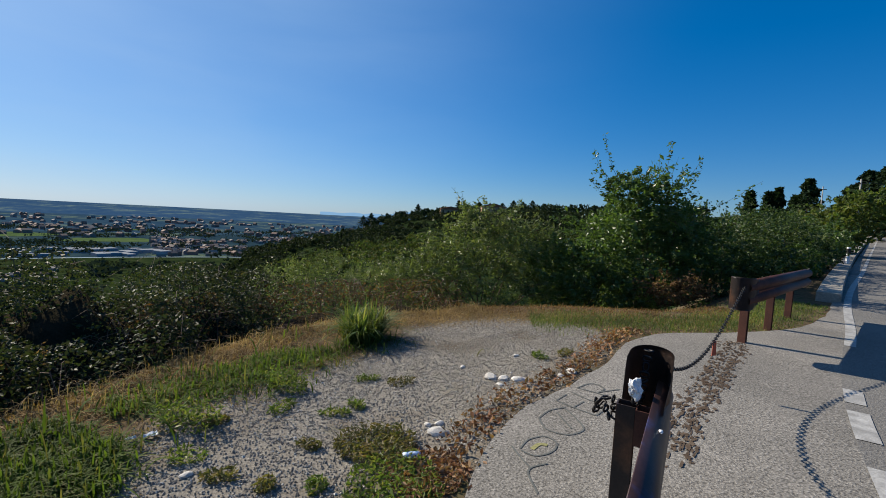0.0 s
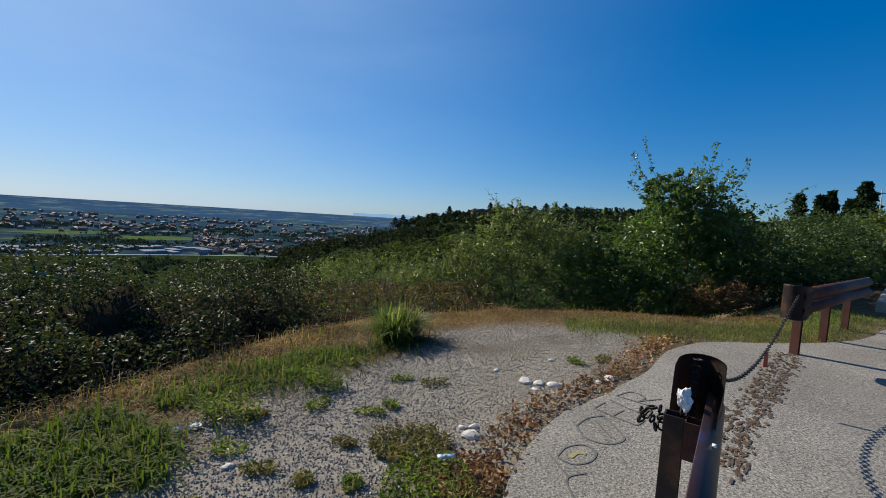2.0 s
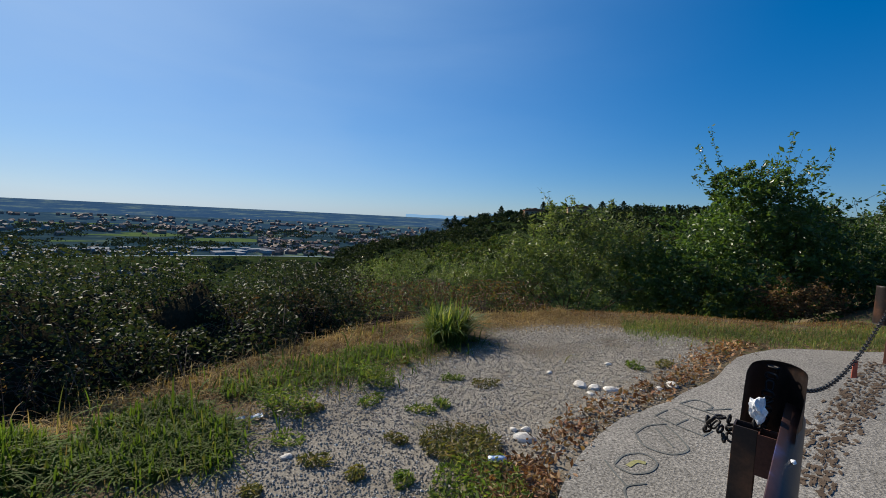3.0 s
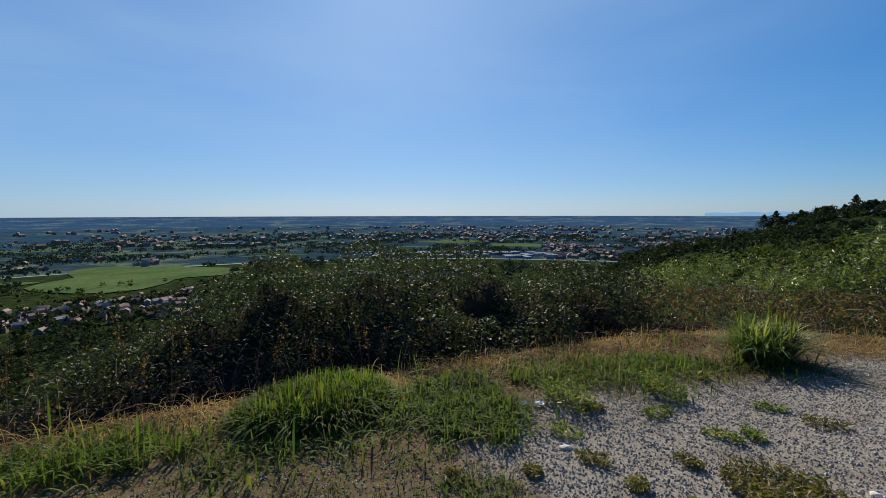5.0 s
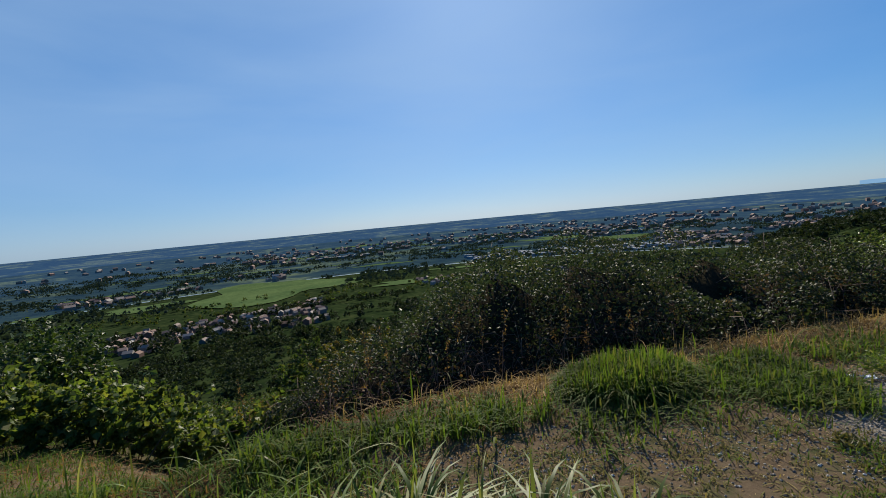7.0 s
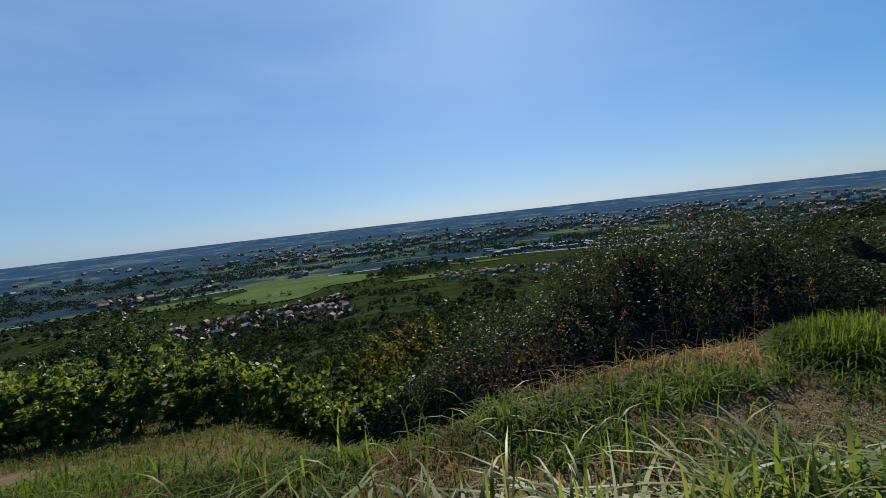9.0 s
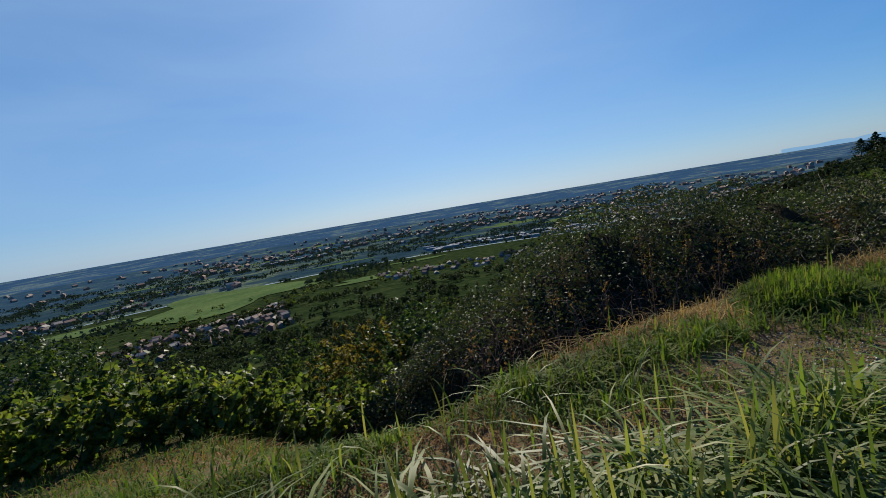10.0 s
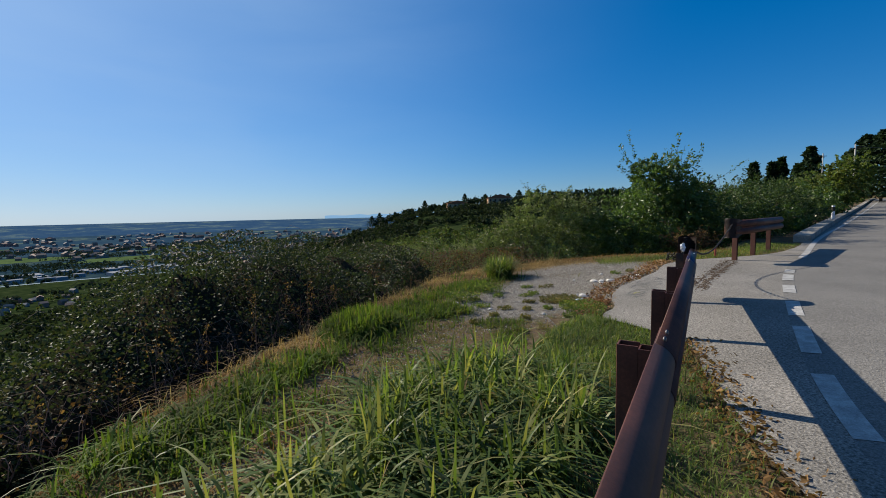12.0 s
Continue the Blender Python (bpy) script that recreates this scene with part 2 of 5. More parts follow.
def plateau(x, y):
    """Height of the road's shelf."""
    ahead = (np.asarray(x) + np.asarray(y)) * 0.7071
    z = 0.03 + np.where(np.asarray(x) > 0, 0.26 * np.tanh(np.asarray(x) / 2.6), 0.05 * np.tanh(np.asarray(x) / 0.75))
    return z + 0.012 * np.maximum(0, ahead - 8) + 0.00012 * np.clip(ahead - 20, 0, 80) ** 2


RIDGE_AZ = [-180, -120, -60, -30, -23, -16, -9, -4, -1, 4, 10, 14, 25, 40, 60, 180]
RIDGE_EL = [-9, -9, -9, -8, -6.2, -3.7, -2.0, -0.7, -0.1, 0.6, 1.0, 1.2, 1.4, 2.2, 3.0, 3.0]
VALLEY_R = [0, 200, 400, 700, 1200, 2000, 3000, 4000, 4800]
VALLEY_Z = [-30, -44, -58, -73, -88, -95, -80, -50, -26]


def ground_z(x, y):
    x, y = np.asarray(x, float), np.asarray(y, float)
    q = np.stack([x, y], 1)
    out = side(CREST, q)
    right = -side(LINE, q) - 6.3
    r, az = np.hypot(x, y), np.degrees(np.arctan2(x, y))
    base = plateau(x, y) - 0.035 + 0.22 * np.clip(right - 0.6, 0, 30)
    d = np.maximum(0, out)
    fall = 0.62 - 0.35 * np.clip((0.6 - y) / 3.0, 0, 1)
    slope = np.where(d < 1.0, 0.25 * d * d, 0.25 + fall * (d - 1.0))
    slope = np.where(d > 14, 0.25 + 13 * fall + (0.34 + 0.6 * (0.62 - fall)) * (d - 14), slope)
    step = np.clip(d / 1.1, 0, 1)
    slope = slope + 0.5 * np.clip((y + 2.6) / 1.6, 0, 1) * np.clip((12 - y) / 4, 0, 1) * step * step * (3 - 2 * step)
    near = base - slope
    valley = np.interp(r, VALLEY_R, VALLEY_Z)
    ridge = 1.6 + 300 * np.tan(np.radians(np.interp(az, RIDGE_AZ, RIDGE_EL)))
    up = np.clip((r - 45) / 255, 0, 1)
    lobe = np.clip((az + 30) / 8, 0, 1)
    hill = -16 + (ridge + 16) * up ** 0.9
    terrace = 3.4
    k = hill / terrace
    hill = np.where((r > 90) & (r < 310), (np.floor(k) + np.clip((k - np.floor(k)) * 3, 0, 1)) * terrace * 0.6 + hill * 0.4, hill)
    hill = np.where(r > 300, np.maximum(valley, ridge - (r - 300) * 0.22), hill)
    far = np.maximum(near, valley)
    far = np.where(d > 8, np.where(lobe > 0, np.maximum(far, valley + (np.maximum(hill, far) - valley) * lobe), far), far)
    return np.where(out > 0, far, base)


def mesh_of(name, verts, faces, mat, smooth=False):
    me = bpy.data.meshes.new(name)
    me.from_pydata([tuple(v) for v in np.asarray(verts).tolist()], [], [tuple(f) for f in (faces.tolist() if hasattr(faces, "tolist") else faces)])
    me.materials.append(mat)
    if smooth:
        me.polygons.foreach_set("use_smooth", np.ones(len(me.polygons), bool))
    me.update()
    return me


def put(name, verts, faces, mat, parent=None, smooth=False, label="", category="", group="", kind=""):
    ob = new(name, mesh_of(name, verts, faces, mat, smooth))
    if parent:
        ob.parent = parent
    return tagged(ob, label, category, group, kind)


def part(name, bm, material, parent, label="", smooth=False):
    """Links a bmesh as one mesh object under a thing or a part."""
    me = bpy.data.meshes.new(name)
    bm.to_mesh(me)
    bm.free()
    me.materials.append(material)
    if smooth:
        me.polygons.foreach_set("use_smooth", np.ones(len(me.polygons), bool))
    ob = new(name, me)
    ob.parent = parent
    return tagged(ob, label)


def thing(name, at, label, category, group="", kind="", turn=0):
    e = new(name)
    e.matrix_world = pose(*at, 0, 0, turn)
    e.empty_display_size = 0.1
    return tagged(e, label, category, group, kind)


# ---------------------------------------------------------------- ground
def polar_sheet(name, radii, count, height, mat, **tags):
    a = np.linspace(0, 2 * math.pi, count, endpoint=False)
    x = (radii[:, None] * np.sin(a)).ravel()
    y = (radii[:, None] * np.cos(a)).ravel()
    z = height(x, y)
    n = len(radii)
    i, j = np.meshgrid(np.arange(n - 1), np.arange(count), indexing="ij")
    j2 = (j + 1) % count
    f = np.stack([i * count + j, i * count + j2, (i + 1) * count + j2, (i + 1) * count + j], -1).reshape(-1, 4)
    return put(name, np.stack([x, y, z], 1), f, mat, smooth=True, **tags)


def ground_material():
    m, nt, bsdf = nodes_of("verge_gravel_and_grass")
    fine, mid, big = tex(nt, 55, 6, 0.75), tex(nt, 5, 5), tex(nt, 0.9, 5)
    gravel = ramp(nt, fine.outputs["Fac"], ((0.3, (0.10, 0.088, 0.073)), (0.5, (0.215, 0.195, 0.165)), (0.72, (0.39, 0.36, 0.315))))
    soil = ramp(nt, mid.outputs["Fac"], ((0.3, (0.06, 0.045, 0.03)), (0.5, (0.125, 0.092, 0.06)), (0.66, (0.065, 0.066, 0.032))))
    wood = ramp(nt, tex(nt, 0.12, 6).outputs["Fac"], ((0.35, (0.011, 0.02, 0.008)), (0.55, (0.022, 0.034, 0.013)), (0.7, (0.04, 0.05, 0.02))))
    att = nt.nodes.new("ShaderNodeAttribute")
    att.attribute_name = "cover"
    sep = nt.nodes.new("ShaderNodeSeparateColor")
    nt.links.new(att.outputs["Color"], sep.inputs[0])
    c = mix(nt, sep.outputs[0], soil, gravel)
    c = mix(nt, sep.outputs[1], c, wood)
    nt.links.new(c, bsdf.inputs["Base Color"])
    bsdf.inputs["Roughness"].default_value = 0.95
    bsdf.inputs["Specular IOR Level"].default_value = 0.0
    bump(nt, bsdf, fine.outputs["Fac"], 0.5, 0.012)
    return m


GRAVEL = [(-2.3, 2.95), (-1.95, 4.1), (-1.3, 4.9), (-0.55, 5.6), (-0.35, 6.7), (1.0, 7.1), (2.2, 6.4), (2.3, 5.6), (1.1, 4.2), (0.2, 3.2), (-0.25, 2.6), (-1.1, 2.25), (-1.9, 2.35)]


def inside(poly, x, y):
    p, c = np.array(poly), np.zeros(len(x), bool)
    for (ax, ay), (bx, by) in zip(p, np.roll(p, -1, 0)):
        hit = ((ay > y) != (by > y)) & (x < (bx - ax) * (y - ay) / (by - ay + 1e-12) + ax)
        c ^= hit
    return c


M_GROUND = ground_material()
radii = np.concatenate([[0.02], np.arange(0.15, 13, 0.14), 13 * 1.055 ** np.arange(0, 80)])
radii = radii[radii < 740]
ground = polar_sheet("ground", radii, 420, ground_z, M_GROUND, label="gravel lay-by with dry grass above a wooded slope", category="ground", kind="structure")
co = np.empty(len(ground.data.vertices) * 3)
ground.data.vertices.foreach_get("co", co)
co = co.reshape(-1, 3)
wob = 0.25 * noise2(co[:, 0], co[:, 1], 1.7)
edge = np.abs(side(GRAVEL + GRAVEL[:1], co[:, :2]))
gr = np.where(inside(GRAVEL, co[:, 0], co[:, 1]), 1, -1) * edge
far = np.clip((side(CREST, co[:, :2]) - 2.5) / 3, 0, 1)
patchy = np.clip(1.15 - 1.6 * np.clip(noise2(co[:, 0], co[:, 1], 1.1, 12.0), 0, 1) - 0.8 * np.clip(noise2(co[:, 0], co[:, 1], 3.1, 2.0), 0, 1), 0, 1)
cover = np.stack([patchy * np.clip(0.5 + (gr + wob) / 0.35, 0, 1), far, np.zeros(len(co)), np.ones(len(co))], 1)
attr = ground.data.color_attributes.new("cover", "FLOAT_COLOR", "POINT")
attr.data.foreach_set("color", cover.ravel())

# the road and its lay-by
def ribbon(a, b, cols, lift):
    k = np.linspace(0, 1, cols)[:, None, None]
    grid = (a[None] * (1 - k) + b[None] * k).transpose(1, 0, 2)
    n = len(a)
    x, y = grid[..., 0].ravel(), grid[..., 1].ravel()
    z = plateau(x, y) + lift
    i, j = np.meshgrid(np.arange(n - 1), np.arange(cols - 1), indexing="ij")
    f = np.stack([i * cols + j, i * cols + j + 1, (i + 1) * cols + j + 1, (i + 1) * cols + j], -1).reshape(-1, 4)
    return np.stack([x, y, z], 1), f


def beside(poly, dist):
    p = np.asarray(poly)
    t = np.gradient(p, axis=0)
    t /= np.linalg.norm(t, axis=1)[:, None]
    return p + np.stack([t[:, 1], -t[:, 0]], 1) * dist


left = resample(LEFT_EDGE, 0.12, 0.02)
left = left + 0.03 * np.stack([noise2(left[:, 0], left[:, 1], 3.0), noise2(left[:, 0], left[:, 1], 3.0, 5.0)], 1)
centre = resample(LINE, 0.2, 0.02)
k = np.linspace(0, 1, len(left))
cu = np.array([np.argmin(((centre - p) ** 2).sum(1)) for p in left])
cu = np.maximum.accumulate(cu)
cu = np.convolve(np.pad(cu, 8, mode="edge"), np.ones(17) / 17, "valid")
mid_pts = np.stack([np.interp(cu, np.arange(len(centre)), centre[:, k]) for k in (0, 1)], 1)
rv, rf = ribbon(left, mid_pts, 14, 0.0)
rv2, rf2 = ribbon(centre, beside(centre, 6.2), 10, 0.0)
road = put("road", np.concatenate([rv, rv2]), np.concatenate([rf, rf2 + len(rv)]), M_LAYBY, smooth=True, label="pale worn asphalt road with a lay-by", category="road", kind="structure")
road.data.materials.append(M_LANE)
road.data.polygons.foreach_set("material_index", np.concatenate([np.zeros(len(rf), np.int32), np.ones(len(rf2), np.int32)]))


def strip_on_road(s0, s1, width, name, mat, off=0.0):
    """A painted strip along the edge line between two distances."""
    d = np.concatenate(([0], np.cumsum(np.linalg.norm(np.diff(centre, axis=0), axis=1))))
    u = np.linspace(s0, s1, max(2, int((s1 - s0) / 0.3) + 1))
    c = np.stack([np.interp(u, d, centre[:, k]) for k in (0, 1)], 1)
    v, f = ribbon(beside(c, off), beside(c, off + width), 2, 0.005)
    return put(name, v, f, mat, road)


LINE_S = np.concatenate(([0], np.cumsum(np.linalg.norm(np.diff(centre, axis=0), axis=1))))
def along(x, y):
    return LINE_S[np.argmin(((centre - np.array((x, y))) ** 2).sum(1))]

# worn dashes near the lay-by, then an unbroken edge line
d0 = along(3.44, 3.68)
for a, b in ((0.0, 0.42), (-0.85, -0.22), (-1.9, -1.3), (-3.2, -2.45), (-4.5, -3.65), (-6.0, -5.0), (-7.5, -6.5), (-9, -8)):
    strip_on_road(d0 + a, d0 + b, 0.14, "road_marking", M_PAINT)
strip_on_road(d0 + 2.6, LINE_S[-1], 0.12, "road_marking", M_PAINT)


# ---------------------------------------------------------------- guard rails
def tube(bm, pts, radius, sides=8, taper=None):
    pts = [Vector(p) for p in pts]
    rings = []
    for i, p in enumerate(pts):
        d = (pts[min(i + 1, len(pts) - 1)] - pts[max(i - 1, 0)]).normalized()
        q = d.to_track_quat("Z", "Y")
        r = radius if taper is None else radius + (taper - radius) * i / (len(pts) - 1)
        rings.append([bm.verts.new(p + q @ Vector((r * math.cos(2 * math.pi * k / sides), r * math.sin(2 * math.pi * k / sides), 0))) for k in range(sides)])
    for a, b in zip(rings, rings[1:]):
        for k in range(sides):
            bm.faces.new((a[k], a[(k + 1) % sides], b[(k + 1) % sides], b[k]))
    bm.faces.new(rings[0][::-1])
    bm.faces.new(rings[-1])


def prism(bm, outline, length, axis="y", start=0.0):
    """Extrudes an outline (u, v): along y it lies in x z, along z in x y."""
    def at(u, v, w):
        return (u, w, v) if axis == "y" else (u, v, w)
    a = [bm.verts.new(at(u, v, start)) for u, v in outline]
    b = [bm.verts.new(at(u, v, start + length)) for u, v in outline]
    n = len(outline)
    for k in range(n):
        bm.faces.new((a[k], a[(k + 1) % n], b[(k + 1) % n], b[k]))
    bm.faces.new(a[::-1])
    bm.faces.new(b)
    bmesh.ops.recalc_face_normals(bm, faces=bm.faces)


def wave(thick):
    """The W section of a crash barrier, 0.31 high, its crests towards +x."""
    v = np.linspace(-0.155, 0.155, 41)
    u = 0.076 * np.abs(np.sin(v / 0.155 * math.pi)) ** 0.6
    front = list(zip(u, v))
    back = [(a - thick, b) for a, b in front][::-1]
    return front + back


def c_section(w, d, t):
    return [(0, 0), (w, 0), (w, t), (t, t), (t, d - t), (w, d - t), (w, d), (0, d)]


def bolt(parent, at, mat=M_BOLT):
    bm = bmesh.new()
    bmesh.ops.create_uvsphere(bm, u_segments=8, v_segments=5, radius=0.014, matrix=Matrix.Translation(at) @ Matrix.Diagonal((0.6, 1, 1, 1)))
    return part("bolt", bm, mat, parent, smooth=True)


def guard_rail(start, toward, top, sections, post_at, base_of, painted, nose_up, label):
    """Local y runs back from the free end at start; +x faces the road."""
    ang = math.degrees(math.atan2(-toward[0], toward[1]))
    e = thing("guard_rail", (*start, top - 0.155), label, "guard rail", "weathered steel guard rails", turn=ang)
    y = 0.0
    for n, ln in enumerate(sections):
        bm = bmesh.new()
        prism(bm, wave(0.004), ln + 0.28, "y", y)
        bmesh.ops.translate(bm, verts=bm.verts, vec=(0.004 * (n % 2), 0, 0))
        b = part("beam", bm, M_RUST_BLUE if painted and n == 0 else M_RUST, e, "blue-sprayed end of the beam" if painted and n == 0 else "", smooth=True)
        for k in (0.08, 0.2):
            for v in (-0.11, 0.11):
                bolt(b, (0.055, y + ln + k, v))
        bolt(b, (0.03, y + ln + 0.08, 0.152))
        bolt(b, (0.03, y + ln + 0.2, 0.152))
        y += ln
    # nose: a tall round-cornered sheet bent from the beam's face to the back of the posts
    bm = bmesh.new()
    ease = lambda q: (lambda c: c * c * (3 - 2 * c))(max(0.0, min(1.0, q)))
    path = [(0.05 + 0.016 * ease((0.36 - q) / 0.2), q, 0.158 + nose_up * ease((0.34 - q) / 0.22), 0.158 + 0.03 * ease((0.34 - q) / 0.2)) for q in (0.44, 0.38, 0.34, 0.30, 0.26, 0.22, 0.18, 0.14, 0.10)]
    path += [(-0.042 + 0.108 * math.cos(a), 0.06 - 0.15 * math.sin(a), 0.158 + nose_up + 0.012 * math.sin(a), 0.188) for a in np.linspace(0.05, math.pi - 0.05, 15)]
    path += [(-0.150, q, 0.158 + nose_up - (0.10 + nose_up) * ease((q - 0.16) / 0.12) ** 2, 0.188 - 0.12 * ease((q - 0.16) / 0.12) ** 2) for q in (0.10, 0.16, 0.19, 0.22, 0.245, 0.265, 0.28)]
    prev = None
    for px, py, hi_, lo_ in path:
        cur = [bm.verts.new((px, py, z)) for z in (-lo_, -lo_ * 0.93, 0, hi_ * 0.6, hi_ * 0.9, hi_)]
        if prev:
            for q in range(5):
                bm.faces.new((prev[q], cur[q], cur[q + 1], prev[q + 1]))
        prev = cur
    bmesh.ops.solidify(bm, geom=bm.faces[:], thickness=0.005)
    part("rounded_end", bm, M_NOSE, e, "dark rounded end plate with bare rust inside", smooth=True)
    for s in post_at:
        bm = bmesh.new()
        p = e.matrix_world @ Vector((-0.1, s, 0))
        foot = base_of(p.x, p.y) - (top - 0.155) - 0.06
        prism(bm, [(u - 0.165, v + s - 0.04) for u, v in c_section(0.09, 0.08, 0.007)], 0.10 - foot, "z", foot)
        bmesh.ops.bevel(bm, geom=[x for x in bm.edges if x.calc_length() > 0.3], offset=0.002, segments=1, affect="EDGES")
        post = part("post", bm, M_NOSE if s < 0.5 and painted else M_RUST, e)
        bm = bmesh.new()
        prism(bm, [(u - 0.075, v + s - 0.045) for u, v in c_section(0.075, 0.09, 0.006)], 0.18, "z", -0.09)
        part("spacer", bm, M_RUST, post)
    return e


def flat(x, y):
    return float(plateau(np.array([x]), np.array([y]))[0]) - 0.03


RAIL_DIR = (-0.534, -0.8455)
near_rail = guard_rail((1.15, 2.50), RAIL_DIR, 0.836, [1.5, 3.2, 3.2, 3.2], [0.30, 1.88, 3.36, 4.84, 6.32, 7.80, 9.28], flat, True, 0.15,
                       "rusty weathered-steel guard rail beside the lay-by")
far_rail = guard_rail((3.55, 5.12), (0.767, 0.641), 1.12, [3.6], [0.65, 2.0, 3.35], flat, False, 0.03, "rusty weathered-steel guard rail by the parapet")
for ob in (near_rail,):
    ob.matrix_world = ob.matrix_world @ Matrix.Diagonal((-1, 1, 1, 1))

# chain between the two rails
def chain(a, b, sag, pitch, r, wire):
    e = thing("chain", a, "dark steel chain hanging slack between the guard rails", "chain")
    a, b = Vector(a), Vector(b)
    n = 400
    pts = []
    for i in range(n + 1):
        k = i / n
        p = a.lerp(b, k)
        p.z -= sag * 4 * k * (1 - k) * (1 + 1.1 * (0.5 - k))
        pts.append(p)
    bm = bmesh.new()
    loop = []
    for i in range(14):
        t = 2 * math.pi * i / 14
        loop.append(Vector((r * math.cos(t), (r * 1.0) * math.sin(t) + math.copysign(pitch * 0.22, math.sin(t)), 0)))
    rings = []
    for i, p in enumerate(loop):
        d = (loop[(i + 1) % 14] - loop[i - 1]).normalized()
        nrm = Vector((d.y, -d.x, 0))
        rings.append([bm.verts.new(p + nrm * wire * math.cos(q) + Vector((0, 0, wire * math.sin(q)))) for q in (0, 1.26, 2.51, 3.77, 5.03)])
    for i in range(14):
        u, v = rings[i], rings[(i + 1) % 14]
        for k in range(5):
            bm.faces.new((u[k], u[(k + 1) % 5], v[(k + 1) % 5], v[k]))
    link = part("link", bm, M_CHAIN, e, smooth=True)
    data, run, idx = link.data, 0.0, 0
    bpy.data.objects.remove(link)
    for p, q in zip(pts, pts[1:]):
        run += (q - p).length
        if run >= pitch:
            run = 0.0
            o = new("link", data)
            o.parent = e
            turn = (q - p).to_track_quat("Y", "Z").to_matrix().to_4x4() @ pose(0, 0, 0, 0, 90 * (idx % 2) + 20, 0)
            o.matrix_world = Matrix.Translation(p) @ turn
            o.matrix_parent_inverse = e.matrix_world.inverted()
            o.matrix_basis = Matrix.Translation(p) @ turn
            idx += 1
    k = pts[int(n * 0.52)]
    bm = bmesh.new()
    prism(bm, [(k.x - 0.016, k.z - 0.15), (k.x + 0.022, k.z - 0.145), (k.x + 0.016, k.z - 0.01), (k.x - 0.014, k.z - 0.005)], 0.006, "y", k.y)
    o = part("tag", bm, M_RED, e, "faded red plastic tag")
    o.matrix_parent_inverse = e.matrix_world.inverted()
    return e


chain((1.12, 2.58, 0.975), (3.72, 5.28, 1.12), 0.36, 0.034, 0.0115, 0.0048)
for s_, z_, w_, l_ in ((0.62, 0.134, 0.009, 0.016), (6.28, 0.137, 0.014, 0.024)):
    bm = bmesh.new()
    bmesh.ops.create_icosphere(bm, subdivisions=2, radius=1.0)
    for v in bm.verts:
        f = 1 + 0.5 * noise.noise(v.co * 1.7 + Vector((s_ * 9, 0, 0)))
        v.co = Vector((0.052 + v.co.x * w_ * f, s_ + v.co.y * l_ * f, z_ + v.co.z * 0.006))
    part("paint_fleck", bm, M_WHITE, near_rail, "pale flaking sticker")
# the chain's tail inside the nose, and a bundle outside it, with a knotted white rag
LINK = bpy.data.objects["link"].data
tail = thing("chain_tail", (1.0, 2.4, 0.8), "dark steel chain end wound through the guard rail nose", "chain")
run = [Vector((1.12, 2.58, 0.975)).lerp(Vector((0.925, 2.30, 0.80)), k / 12) - Vector((0, 0, 0.10 * math.sin(math.pi * k / 12))) for k in range(13)]
run += [Vector((0.80, 2.36, 0.74)) + Vector((0.05 * math.cos(k * 1.1), 0.05 * math.sin(k * 1.1), 0.035 * math.sin(k * 2.3))) for k in range(12)]
for k, q in enumerate(run):
    o = new("link", LINK)
    o.parent = tail
    o.matrix_parent_inverse = tail.matrix_world.inverted()
    o.matrix_basis = Matrix.Translation(q) @ Euler((k * 0.9, 1.57 * (k % 2), 0.6 + k)).to_matrix().to_4x4() @ Matrix.Diagonal((1.25, 1.25, 1.25, 1))
bm = bmesh.new()
bmesh.ops.create_icosphere(bm, subdivisions=3, radius=0.036)
for v in bm.verts:
    f = 1 + 0.65 * noise.noise(v.co * 42) + 0.3 * noise.noise(v.co * 90)
    v.co = Vector((v.co.x * f * 0.8, v.co.y * f * 0.8, v.co.z * f * 1.35))
me = bpy.data.meshes.new("white_rag")
bm.to_mesh(me)
bm.free()
me.materials.append(M_WHITE)
rag = new("white_rag", me)
rag.location = (0.915, 2.285, 0.87)
tagged(rag, "crumpled white rag knotted on the rail end's chain", "rag")

# ---------------------------------------------------------------- low parapet beyond the far rail
wall = thing("parapet", (7.2, 8.5, flat(7.2, 8.5)), "low pale concrete parapet along the road", "parapet", kind="structure")
pl = resample([(8.3, 9.3), (9.4, 10.4), (17.1, 17.9), (46.3, 45.6), (100, 96)], 2.4, 0.05)
pr = beside(pl, 0.42)
for i in range(len(pl) - 1):
    quad = [pl[i], pr[i], pr[i + 1] + (pr[i] - pr[i + 1]) * 0.004, pl[i + 1] + (pl[i] - pl[i + 1]) * 0.004]
    lo = [flat(*p) - 0.1 for p in quad]
    hi = [flat(*p) + 0.21 for p in quad]
    v = [(*p, z) for p, z in zip(quad, lo)] + [(*p, z) for p, z in zip(quad, hi)]
    bm = bmesh.new()
    w = [bm.verts.new(q) for q in v]
    for f in ((3, 2, 1, 0), (4, 5, 6, 7), (0, 1, 5, 4), (1, 2, 6, 5), (2, 3, 7, 6), (3, 0, 4, 7)):
        bm.faces.new([w[j] for j in f])
    bmesh.ops.bevel(bm, geom=[x for x in bm.edges], offset=0.012, segments=1, affect="EDGES")
    o = part("concrete_block", bm, M_CONCRETE, wall)
    o.matrix_parent_inverse = wall.matrix_world.inverted()


# ---------------------------------------------------------------- leaves and blades
def unit(v):
    return v / np.maximum(1e-9, np.linalg.norm(v, axis=-1, keepdims=True))


